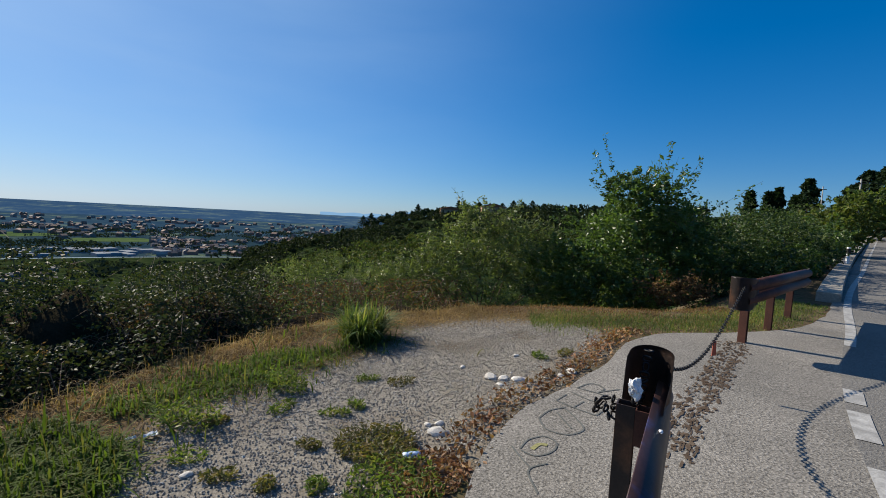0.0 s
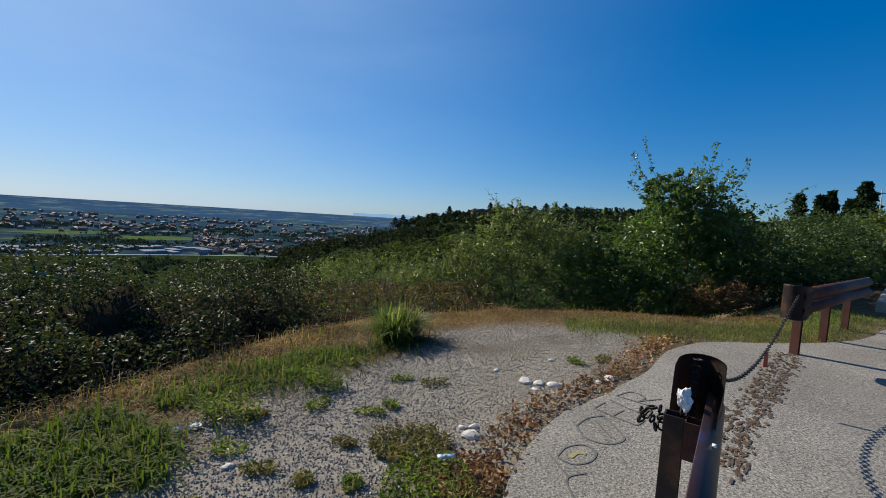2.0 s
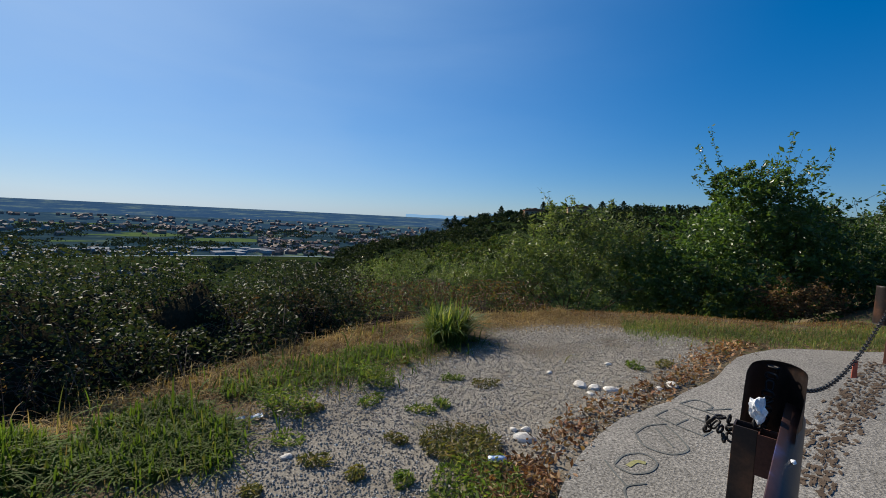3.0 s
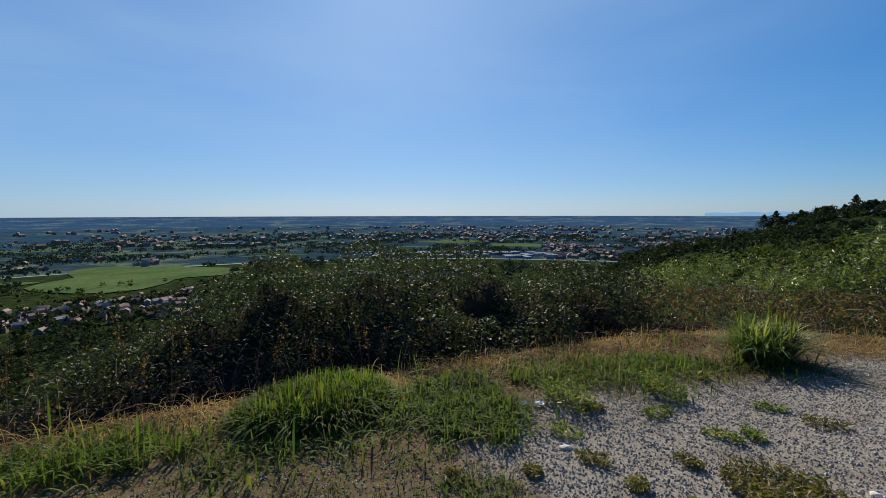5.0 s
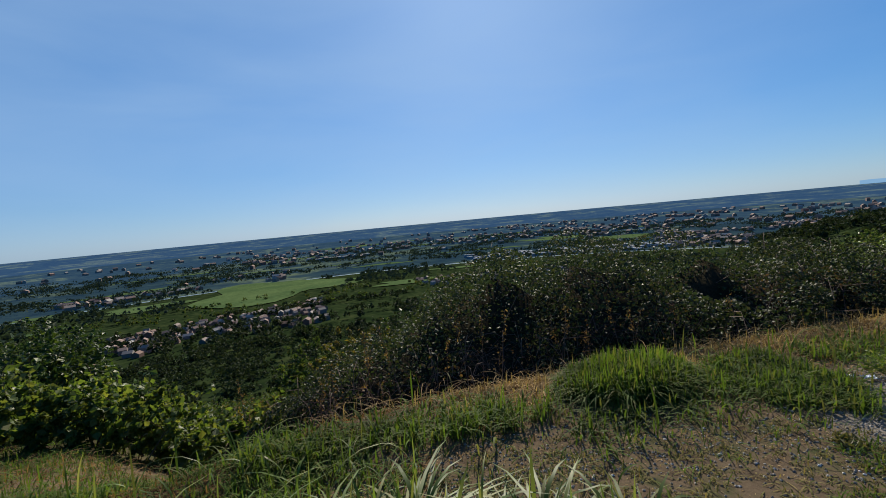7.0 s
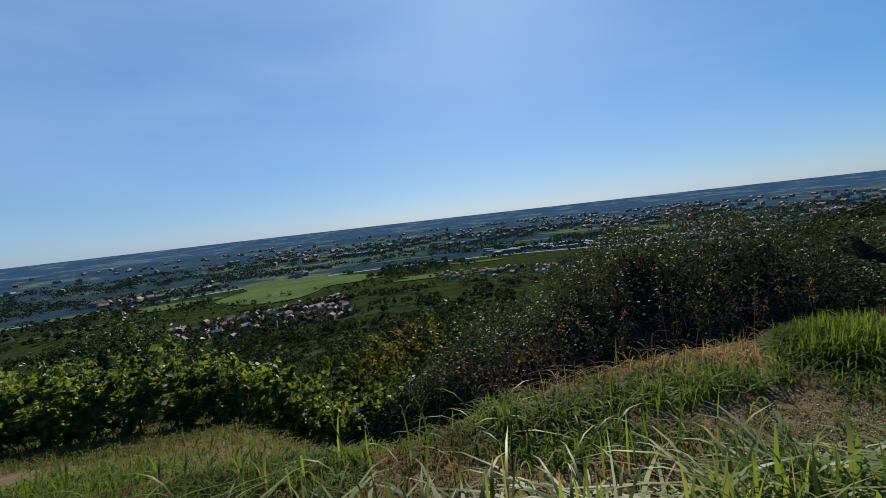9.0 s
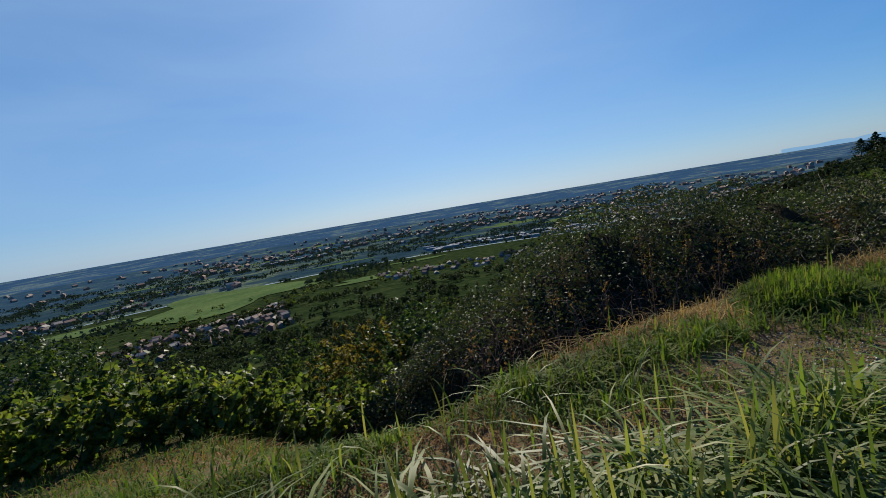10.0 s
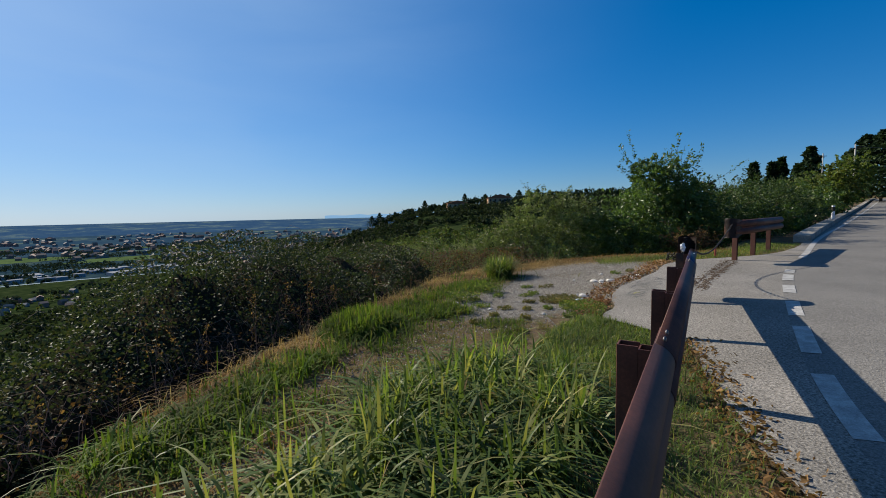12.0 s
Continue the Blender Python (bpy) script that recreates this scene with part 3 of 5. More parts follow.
def leaf_mesh(points, size, aspect=0.5, up=0.3, spread=0.35):
    """Folded pointed leaves (four corners and a midrib) at the points; returns verts and faces."""
    n = len(points)
    d = unit(rng.normal(size=(n, 3)) * (1, 1, 0.7) + (0, 0, up))
    w = unit(np.cross(d, rng.normal(size=(n, 3))))
    nn = np.cross(d, w)
    s = size * (1 + spread * rng.normal(size=(n, 1))).clip(0.4, 1.9)
    base, tip = points - d * s * 0.5, points + d * s * 0.5
    midl = points + w * s * aspect * 0.5 + nn * s * 0.08
    midr = points - w * s * aspect * 0.5 + nn * s * 0.08
    v = np.stack([base, midl, tip, midr], 1).reshape(-1, 3)
    i = np.arange(n)[:, None] * 4
    f = np.concatenate([i + (0, 1, 2), i + (0, 2, 3)], 1).reshape(-1, 3)
    return v, f


def blade_mesh(points, height, width, lean, curl=1.0):
    """Bent grass blades of three segments."""
    n = len(points)
    a = rng.uniform(0, 2 * math.pi, n)
    out = np.stack([np.cos(a), np.sin(a), np.zeros(n)], 1)
    acr = np.stack([-np.sin(a), np.cos(a), np.zeros(n)], 1)
    h = height * rng.uniform(0.5, 1.15, (n, 1)) if np.isscalar(height) else height[:, None] * rng.uniform(0.6, 1.15, (n, 1))
    le = np.abs(rng.normal(0.62, 0.42, (n, 1))) * lean
    w = width * rng.uniform(0.6, 1.3, (n, 1))
    up = np.array([[0, 0, 1.0]])
    ts = np.linspace(0, 1, 6)
    cols = []
    for q in ts[:-1]:
        c = points + up * h * (q - 0.55 * curl * le.clip(0, 1.6) * q**3) + out * h * le * (0.25 * q + 0.75 * q**2.2)
        ww = w * (0.55 + 0.9 * q) if q < 0.5 else w * (1.0 - 0.75 * (q - 0.5) / 0.5 * 0.9)
        cols += [c - acr * ww / 2, c + acr * ww / 2]
    cols.append(points + up * h * (1 - 0.55 * curl * le.clip(0, 1.6)) + out * h * le)
    v = np.stack(cols, 1).reshape(-1, 3)
    i = np.arange(n)[:, None] * 11
    f4 = np.concatenate([i + (2 * k, 2 * k + 1, 2 * k + 3, 2 * k + 2) for k in range(4)], 1).reshape(-1, 4).tolist()
    return v, f4 + (i + (8, 9, 10)).tolist()


def on_ground(x, y, lift=0.0):
    return np.stack([x, y, ground_z(x, y) + lift], 1)


def scatter(n, cx, cy, rx, ry, turn=0.0):
    r, a = np.sqrt(rng.uniform(0, 1, n)), rng.uniform(0, 2 * math.pi, n)
    u, v = r * np.cos(a) * rx, r * np.sin(a) * ry
    c, s = math.cos(turn), math.sin(turn)
    return cx + u * c - v * s, cy + u * s + v * c


def grass(name, x, y, height, width, lean, mat, label, curl=1.0):
    v, f = blade_mesh(on_ground(x, y, -0.01), height, width, lean, curl)
    return put(name, v, f, mat, smooth=True, label=label, category="grass", kind="stuff")


def along_line(n, poly, spread, off=0.0):
    p = resample(poly, 0.15)
    i = rng.integers(0, len(p) - 1, n)
    c = p[i] + (p[i + 1] - p[i]) * rng.uniform(0, 1, (n, 1))
    t = unit(p[i + 1] - p[i])
    c = c + np.stack([-t[:, 1], t[:, 0]], 1) * (off + rng.normal(0, spread, (n, 1)))
    return c[:, 0], c[:, 1]


def clumped(x, y, scale, cut, seed):
    keep = noise2(x, y, scale, seed) > cut
    return x[keep], y[keep]


# tall green grass by the rail's near end
TALL = [(-1.7, 0.4), (-2.3, 0.25), (-2.75, -0.35), (-3.1, -1.1), (-3.4, -1.7), (-3.75, -2.4), (-4.3, -3.5), (-3.95, -3.9), (-3.0, -2.6), (-1.85, -1.4), (-1.35, -0.7), (-1.3, 0.05)]


def tussocks(n, per, poly, spread):
    """Points in tussocks: many blades out of each of n roots inside the outline."""
    p = np.array(poly)
    x, y = rng.uniform(p[:, 0].min(), p[:, 0].max(), n * 4), rng.uniform(p[:, 1].min(), p[:, 1].max(), n * 4)
    k = np.flatnonzero(inside(poly, x, y))[:n]
    i = np.repeat(k, per)
    return x[i] + rng.normal(0, spread, len(i)), y[i] + rng.normal(0, spread, len(i))


x, y = tussocks(150, 26, TALL, 0.045)
grass("tall_grass", x, y, 0.5, 0.02, 1.75, L_GRASS, "long broad-bladed green grass beside the guard rail", 1.1)
x, y = tussocks(90, 16, TALL, 0.07)
grass("tall_grass", x, y, 0.34, 0.013, 1.5, L_GRASS, "arching green grass among the tall tussocks", 1.4)
x, y = tussocks(40, 4, TALL, 0.08)
grass("tall_grass", x, y, 0.58, 0.016, 1.3, L_REED, "single tall pale blades standing over the grass", 0.8)
x, y = tussocks(60, 4, TALL, 0.1)
grass("dry_grass", x, y, 0.4, 0.011, 1.6, L_TAN, "bleached dry blades among the tall grass")
x, y = tussocks(220, 30, TALL, 0.09)
grass("short_grass", x, y, 0.13, 0.008, 1.3, L_VERGE, "short green grass under the tall tussocks")
# short grass along the rail, on both sides
x, y = along_line(9000, [(-3.5, -5.2), (-1.5, -2.0), (-0.3, 0.0), (0.0, 0.9)], 0.28, 0.1)
k = side(LEFT_EDGE, np.stack([x, y], 1)) > -0.02
grass("short_grass", x[k], y[k], 0.12, 0.007, 1.2, L_GRASS, "short green grass under the guard rail")
x, y = scatter(12000, -0.75, 0.9, 0.6, 1.6, -0.5)
k = side(LEFT_EDGE, np.stack([x, y], 1)) > 0.02
grass("short_grass", x[k], y[k], 0.12, 0.008, 1.3, L_GRASS, "short green grass at the lay-by's corner")
# the dense dome of grass on the edge
x, y = scatter(5200, -3.35, 2.0, 0.4, 0.66, -0.4)
h = 0.33 * np.sqrt(np.clip(1 - ((x + 3.35) ** 2 / 0.3 + (y - 2.0) ** 2 / 0.6), 0.15, 1))
grass("grass_clump", x, y, h, 0.013, 1.05, L_VERGE, "dense rounded clump of green grass", 1.2)
x, y = tussocks(120, 22, [(-2.95, 3.45), (-2.2, 3.15), (-1.9, 2.65), (-2.35, 2.35), (-2.9, 2.5), (-3.1, 2.9)], 0.06)
grass("verge_grass", x, y, 0.17, 0.012, 1.4, L_VERGE, "low broad-bladed green grass at the gravel's edge")
x, y = tussocks(70, 18, [(-4.6, -0.9), (-4.1, -0.1), (-3.8, 0.8), (-3.5, 1.3), (-3.3, 1.1), (-3.6, 0.2), (-4.2, -1.1)], 0.06)
grass("verge_grass", x, y, 0.22, 0.012, 1.2, L_VERGE, "green verge grass along the drop")
# verge grass along the edge
VERGE = [(-6.6, -4.2), (-5.0, -2.4), (-4.1, -0.9), (-3.5, 0.7), (-2.9, 2.6), (-2.25, 4.0), (-1.6, 5.4), (-1.0, 6.3)]
x, y = along_line(14000, VERGE, 0.3)
x, y = clumped(x, y, 1.0, -0.12, 9)
grass("verge_grass", x, y, 0.15, 0.012, 1.4, L_VERGE, "green verge grass along the drop")
x, y = along_line(2600, VERGE[:5], 0.6, -0.6)
x, y = clumped(x, y, 0.8, -0.05, 14)
grass("verge_grass", x, y, 0.1, 0.008, 1.4, L_VERGE, "low green grass on the trodden verge")
x, y = along_line(200, VERGE, 0.4)
grass("verge_grass", x, y, 0.36, 0.014, 1.0, L_VERGE, "single tall grass blades on the verge")
# the tall light tuft
x, y = scatter(950, -0.97, 6.1, 0.27, 0.36)
grass("grass_tuft", x, y, 0.55, 0.02, 0.95, L_GRASS, "tall light green tuft of reedy grass")
# straw along the crest
x, y = along_line(22000, CREST[1:14], 0.36, -0.1)
x, y = clumped(x, y, 0.9, -0.4, 21)
grass("straw", x, y, 0.10, 0.008, 2.2, L_STRAW, "flattened dry straw along the edge", 2.0)
x, y = along_line(900, CREST[4:11], 0.2, 0.1)
grass("straw", x, y, 0.28, 0.006, 1.8, L_TAN, "pale bent straw stalks on the edge", 1.2)
x, y = along_line(11000, [(-0.8, 7.1), (0.8, 7.3), (2.4, 7.1), (4.0, 6.8), (5.4, 7.2)], 0.3)
grass("straw", x, y, 0.07, 0.007, 1.8, L_TAN, "short dry grass round the lay-by", 1.6)
x, y = along_line(14000, [(1.5, 6.9), (2.6, 6.8), (3.6, 6.6), (4.6, 6.8), (5.8, 7.6), (7.5, 9.0)], 0.33)
k = side(LEFT_EDGE, np.stack([x, y], 1)) > 0.0
grass("short_grass", x[k], y[k], 0.09, 0.007, 1.2, L_GRASS, "short green grass round the lay-by")
x, y = scatter(13000, -4.0, -2.7, 1.3, 2.4, -0.4)
x, y = clumped(x, y, 1.1, -0.05, 51)
grass("verge_grass", x, y, 0.11, 0.008, 1.4, L_VERGE, "low green grass on the trodden verge")
x, y = scatter(7000, -3.9, -2.4, 1.4, 2.6, -0.4)
x, y = clumped(x, y, 1.2, -0.1, 57)
grass("straw", x, y, 0.09, 0.007, 1.8, L_STRAW, "brown dry grass among the green verge", 1.5)
x, y = scatter(170, -3.9, -1.9, 0.8, 2.0, -0.4)
grass("verge_grass", x, y, 0.40, 0.013, 1.2, L_GRASS, "single tall grass blades on the verge")
x, y = scatter(6000, -1.5, 1.6, 0.8, 1.0, -0.3)
x, y = clumped(x, y, 2.2, 0.1, 63)
k = side(LEFT_EDGE, np.stack([x, y], 1)) > 0.05
grass("verge_grass", x[k], y[k], 0.08, 0.008, 1.4, L_VERGE, "low weedy grass on the trodden soil")
x, y = along_line(9000, CREST[5:11], 0.26, -0.12)
grass("straw", x, y, 0.15, 0.007, 2.2, L_TAN, "pale flattened straw on the edge", 2.0)
# dry litter on the trodden strip
x, y = along_line(5200, [(-3.9, -1.3), (-3.35, -0.2), (-2.95, 0.9), (-2.35, 2.0), (-1.6, 2.4)], 0.3)
grass("straw", x, y, 0.045, 0.006, 2.6, L_TAN, "short bleached straw on the trodden soil", 2.2)
x, y = tussocks(150, 26, [(-3.5, -0.3), (-2.2, 0.5), (-1.2, 0.8), (-0.9, 2.1), (-2.0, 2.5), (-3.0, 1.3)], 0.035)
grass("weedy_grass", x, y, 0.055, 0.007, 1.8, L_WEEDY, "sparse olive weeds on the trodden gravel", 1.4)
x, y = along_line(5200, [(-2.9, 2.2), (-2.3, 3.1), (-1.95, 4.0), (-1.4, 4.9), (-0.75, 5.6)], 0.16)
grass("straw", x, y, 0.05, 0.007, 2.4, L_TAN, "dry litter at the gravel's edge", 2.0)
# slope below the edge
SLOPE = [(-12, -12), (-9.5, -7), (-7.6, -3.8), (-6.2, -1.6), (-5.4, 0.0)]
x, y = along_line(9000, SLOPE, 0.9, 0.4)
x, y = clumped(x, y, 0.6, -0.15, 33)
grass("slope_grass", x, y, 0.13, 0.01, 1.8, L_STRAW, "dry brown grass on the slope")
x, y = along_line(17000, SLOPE, 1.0, 0.4)
x, y = clumped(x, y, 0.5, -0.3, 41)
grass("slope_grass", x, y, 0.15, 0.011, 1.4, L_VERGE, "green grass on the slope")

# ---------------------------------------------------------------- thickets, shrubs and trees
def ridge_points(n, line, shell=0.75):
    """Points in a long bumpy mound; line: x, y, half width, top."""
    L = np.array(line, float)
    t = np.concatenate(([0], np.cumsum(np.linalg.norm(np.diff(L[:, :2], axis=0), axis=1))))
    u = rng.uniform(0, t[-1], n)
    c = np.stack([np.interp(u, t, L[:, k]) for k in range(4)], 1)
    dx = np.stack([np.interp(u + 0.05, t, L[:, k]) - np.interp(u - 0.05, t, L[:, k]) for k in (0, 1)], 1)
    dx = unit(dx)
    a = rng.uniform(-0.15, math.pi + 0.15, n)
    bump_ = 1 + 0.36 * np.array([noise.noise((p * 0.9, q * 1.3, 4.0)) for p, q in zip(u, a)]) + 0.14 * np.array([noise.noise((p * 3, q * 4, 9.0)) for p, q in zip(u, a)])
    r = bump_ * (1 - (1 - shell) * rng.uniform(0, 1, n) ** 1.5)
    off = np.cos(a) * c[:, 2] * r
    xy = c[:, :2] + np.stack([-dx[:, 1], dx[:, 0]], 1) * off[:, None]
    gz = ground_z(xy[:, 0], xy[:, 1])
    z = gz + np.maximum(0.02, np.sin(a) * np.minimum(r, 1.04)) * (c[:, 3] - np.minimum(gz, c[:, 3] - 0.2))
    return np.column_stack([xy, z]), bump_


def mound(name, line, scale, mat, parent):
    """A dark mound added inside a thicket; its colour stands in for the inner shade."""
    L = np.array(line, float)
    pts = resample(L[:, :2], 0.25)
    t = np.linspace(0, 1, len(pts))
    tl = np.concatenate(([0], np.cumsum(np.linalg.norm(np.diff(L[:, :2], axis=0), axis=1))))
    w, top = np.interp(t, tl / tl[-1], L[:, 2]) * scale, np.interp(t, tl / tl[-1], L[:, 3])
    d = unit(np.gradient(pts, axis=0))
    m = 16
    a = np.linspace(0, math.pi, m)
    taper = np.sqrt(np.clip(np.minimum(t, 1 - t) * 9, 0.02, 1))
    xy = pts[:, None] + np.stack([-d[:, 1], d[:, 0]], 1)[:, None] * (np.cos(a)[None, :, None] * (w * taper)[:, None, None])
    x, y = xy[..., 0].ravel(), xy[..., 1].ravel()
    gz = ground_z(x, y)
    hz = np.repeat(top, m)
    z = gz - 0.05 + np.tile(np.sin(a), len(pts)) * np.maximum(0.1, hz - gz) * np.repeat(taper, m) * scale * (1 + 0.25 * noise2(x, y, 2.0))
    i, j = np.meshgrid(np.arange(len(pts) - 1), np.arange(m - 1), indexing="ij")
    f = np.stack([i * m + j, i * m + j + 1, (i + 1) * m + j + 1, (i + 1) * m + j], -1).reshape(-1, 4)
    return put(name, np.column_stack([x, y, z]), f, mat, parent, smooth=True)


def canes(name, line, n, length, mat, parent, radius=0.004):
    p, _ = ridge_points(n, line, 0.6)
    bm = bmesh.new()
    for q in p:
        a = rng.uniform(0, 2 * math.pi)
        h = rng.uniform(0.4, 1.0) * length
        d = Vector((math.cos(a), math.sin(a), 0))
        s = Vector(q) - Vector((0, 0, 0.25 * h))
        tube(bm, [s, s + d * h * 0.25 + Vector((0, 0, h * 0.42)), s + d * h * 0.6 + Vector((0, 0, h * 0.5)), s + d * h + Vector((0, 0, h * 0.25))], radius, 4, radius * 0.5)
    return part(name, bm, mat, parent)


def thicket(label, line, leaves, size, mat, cane_count, core=0.8, aspect=0.62, cane_len=0.9):
    e = thing("bramble_thicket", (0, 0, 0), label, "bush", kind="stuff")
    mound("dark_shade_core", line, core, M_CORE, e)
    p, _ = ridge_points(leaves, line, 0.72)
    v, f = leaf_mesh(p, size, aspect, 0.2)
    put("leaves", v, f, mat, e)
    canes("canes", line, cane_count, cane_len, M_CANE, e)
    return e


THICKET = [(-8.3, -0.9, 0.7, -1.5), (-7.5, 0.2, 1.0, -0.7), (-6.8, 1.1, 1.25, 0.1), (-6.35, 2.1, 1.45, 0.55), (-6.15, 2.8, 1.6, 0.98), (-5.95, 3.5, 1.45, 0.75), (-5.7, 4.2, 1.7, 1.08), (-5.35, 5.0, 1.5, 0.8), (-4.9, 5.8, 1.7, 0.95), (-4.5, 6.6, 1.45, 0.6), (-3.9, 7.5, 1.4, 0.62), (-3.2, 8.4, 1.3, 0.4)]
THICKET = [(x, y, w * (1.25 if i > 1 else 1.05), t) for i, (x, y, w, t) in enumerate(THICKET)]
thicket("dark bramble thicket with small glossy leaves along the drop", THICKET, 98000, 0.044, L_BRAMBLE, 420)
FOOT = [(-6.0, -0.2, 0.35, -0.3), (-5.1, 1.4, 0.4, 0.0), (-4.75, 2.8, 0.4, 0.1), (-4.1, 4.3, 0.4, 0.1), (-3.3, 6.0, 0.4, 0.1)]
thicket("dead brown bramble canes at the thicket's foot", FOOT, 1300, 0.04, L_DRY, 420, 0.4, cane_len=0.7)
DRYLINE = [(-4.6, 4.9, 0.5, 0.1), (-3.7, 6.3, 0.7, 0.25), (-2.6, 7.8, 0.9, 0.35), (-1.2, 9.0, 0.9, 0.3), (0.6, 9.4, 0.8, 0.3)]
thicket("brown half-dry brambles along the edge of the lay-by", DRYLINE, 9000, 0.045, L_DRY, 500, 0.6)


def blob_points(n, blobs):
    w = np.array([b[3] * b[4] * b[5] for b in blobs]) ** 0.7
    # leaves sit in sprays, with gaps between them
    tw = 22
    m = n // tw + 1
    i = rng.choice(len(blobs), m, p=w / w.sum())
    b = np.array(blobs)[i]
    d = unit(rng.normal(size=(m, 3)))
    lump = 1 + 0.5 * np.array([noise.noise(Vector(q) * 2.4 + Vector((k, k, 0))) for q, k in zip(d, i)])
    c = b[:, :3] + d * b[:, 3:6] * (lump * rng.uniform(0.3, 1.0, m) ** 0.45)[:, None]
    out = unit(d * (1, 1, 0.5) + (0, 0, 0.35) + 0.5 * rng.normal(size=(m, 3)))
    size = 0.26 * b[:, 3:4].clip(0.3, 1.2) * rng.uniform(0.6, 1.2, (m, 1))
    along_ = rng.uniform(-0.5, 0.5, (m, tw, 1))
    p = c[:, None] + out[:, None] * along_ * size[:, None] * 1.5 + rng.normal(size=(m, tw, 3)) * size[:, None] * 0.22 * (1.1 - along_)
    return p.reshape(-1, 3)[:n]


def shrub(name, base, blobs, leaves, size, mat, label, category="shrub", aspect=0.5, stems=7, sprigs=0, sprig_len=0.5, radius=0.03, core=0.0, group=""):
    """Stems rising from the base into blobs of leaves, with loose sprigs on top."""
    bx, by = base
    bz = float(ground_z(np.array([bx]), np.array([by]))[0]) - 0.05
    e = thing(name, (bx, by, bz), label, category, group)
    inv = e.matrix_world.inverted()
    for k in range(stems):
        bm = bmesh.new()
        b = blobs[k % len(blobs)]
        s = Vector((bx + rng.uniform(-0.2, 0.2), by + rng.uniform(-0.2, 0.2), bz))
        t = Vector(b[:3]) + Vector(rng.normal(size=3)) * 0.25 * b[3]
        m = s.lerp(t, 0.5) + Vector((*rng.normal(size=2) * 0.15, 0.1))
        tube(bm, [s, s.lerp(m, 0.5), m, t], radius, 6, radius * 0.3)
        part("stem", bm, M_BARK, e).matrix_parent_inverse = inv
    bm = bmesh.new()
    pts = [blob_points(leaves, blobs)]
    for k in range(sprigs):
        b = blobs[rng.integers(len(blobs))]
        d = unit(rng.normal(size=3) * (1, 1, 0.5) + (0, 0, 0.9))
        s = np.array(b[:3]) + d * np.array(b[3:6]) * 0.8
        ln = sprig_len * rng.uniform(0.5, 1.2)
        side_ = rng.normal(size=3) * 0.25
        ts = np.linspace(0, 1, 5)
        curve = [s + d * ln * q + side_ * ln * q * q for q in ts]
        tube(bm, curve, 0.006, 4, 0.002)
        m = int(46 * ln)
        q = rng.uniform(0.1, 1, m)[:, None]
        pts.append(s + d * ln * q + side_ * ln * q * q + rng.normal(size=(m, 3)) * 0.045)
    o = tagged(part("twigs", bm, M_BARK, e), kind="stuff")
    o.matrix_parent_inverse = inv
    v, f = leaf_mesh(np.concatenate(pts), size, aspect, 0.25)
    o = put("crown", v, f, mat, e)
    o.matrix_parent_inverse = inv
    return e


def polar(az, r, z=0.0):
    return (r * math.sin(radians(az)), r * math.cos(radians(az)), z)


# the young robinia with its long sprigs
shrub("young_tree", (5.6, 11.4), [(4.4, 11.2, 1.2, 0.9, 0.9, 1.0), (5.3, 11.4, 2.1, 0.9, 0.9, 0.9), (6.1, 11.5, 1.7, 1.0, 1.0, 1.0), (5.4, 11.2, 0.6, 1.5, 1.0, 1.0), (6.8, 11.6, 1.0, 1.0, 1.0, 1.0), (5.0, 11.6, 2.6, 0.6, 0.6, 0.6), (5.9, 11.5, 2.5, 0.5, 0.5, 0.5)],
      24000, 0.095, L_ROBINIA, "young tree with pinnate leaves and long sprigs", "tree", 0.45, 12, 70, 0.9, 0.05)
# dark hedge behind the far rail
shrub("dark_shrub", (7.6, 11.6), [(7.4, 11.4, 0.9, 1.0, 0.9, 1.0), (8.4, 12.2, 1.1, 1.1, 1.0, 1.0), (9.4, 13.2, 1.2, 1.2, 1.0, 1.1), (8.0, 11.4, 0.4, 1.5, 0.8, 0.8)], 14000, 0.08, L_DARK, "dark leafy shrub behind the guard rail", stems=9, sprigs=18)
shrub("dark_shrub", (10.8, 14.6), [(10.6, 14.4, 1.4, 1.4, 1.2, 1.2), (12.2, 15.8, 1.6, 1.5, 1.3, 1.3), (11.2, 14.4, 0.7, 1.6, 1.0, 0.9), (13.8, 17.2, 1.4, 1.4, 1.4, 1.2)], 15000, 0.085, L_DARK, "dark leafy shrub behind the parapet", stems=9, sprigs=16)
# bright shrubs at the back of the lay-by
shrub("light_shrub", (1.1, 10.5), [(0.3, 10.3, 0.6, 0.75, 0.7, 0.9), (1.0, 10.4, 1.25, 0.75, 0.7, 0.85), (1.8, 10.4, 1.1, 0.8, 0.7, 0.9), (2.5, 10.3, 0.7, 0.7, 0.7, 0.9), (-0.2, 10.4, 0.2, 0.7, 0.6, 0.7), (1.2, 9.8, 0.05, 1.5, 0.6, 0.6)], 17000, 0.088, L_WILLOW, "light green feathery shrub", aspect=0.3, stems=14, sprigs=90, sprig_len=0.42)
shrub("dark_shrub", (3.7, 10.2), [(3.2, 9.9, 0.5, 0.7, 0.6, 0.85), (4.1, 10.2, 0.9, 0.8, 0.7, 0.9), (3.7, 9.5, 0.1, 1.0, 0.5, 0.55), (2.7, 10.2, 0.5, 0.7, 0.6, 0.8), (4.6, 9.6, 0.3, 0.7, 0.5, 0.6)], 13000, 0.085, L_ROBINIA, "low green shrub at the back of the lay-by", stems=9, sprigs=26)
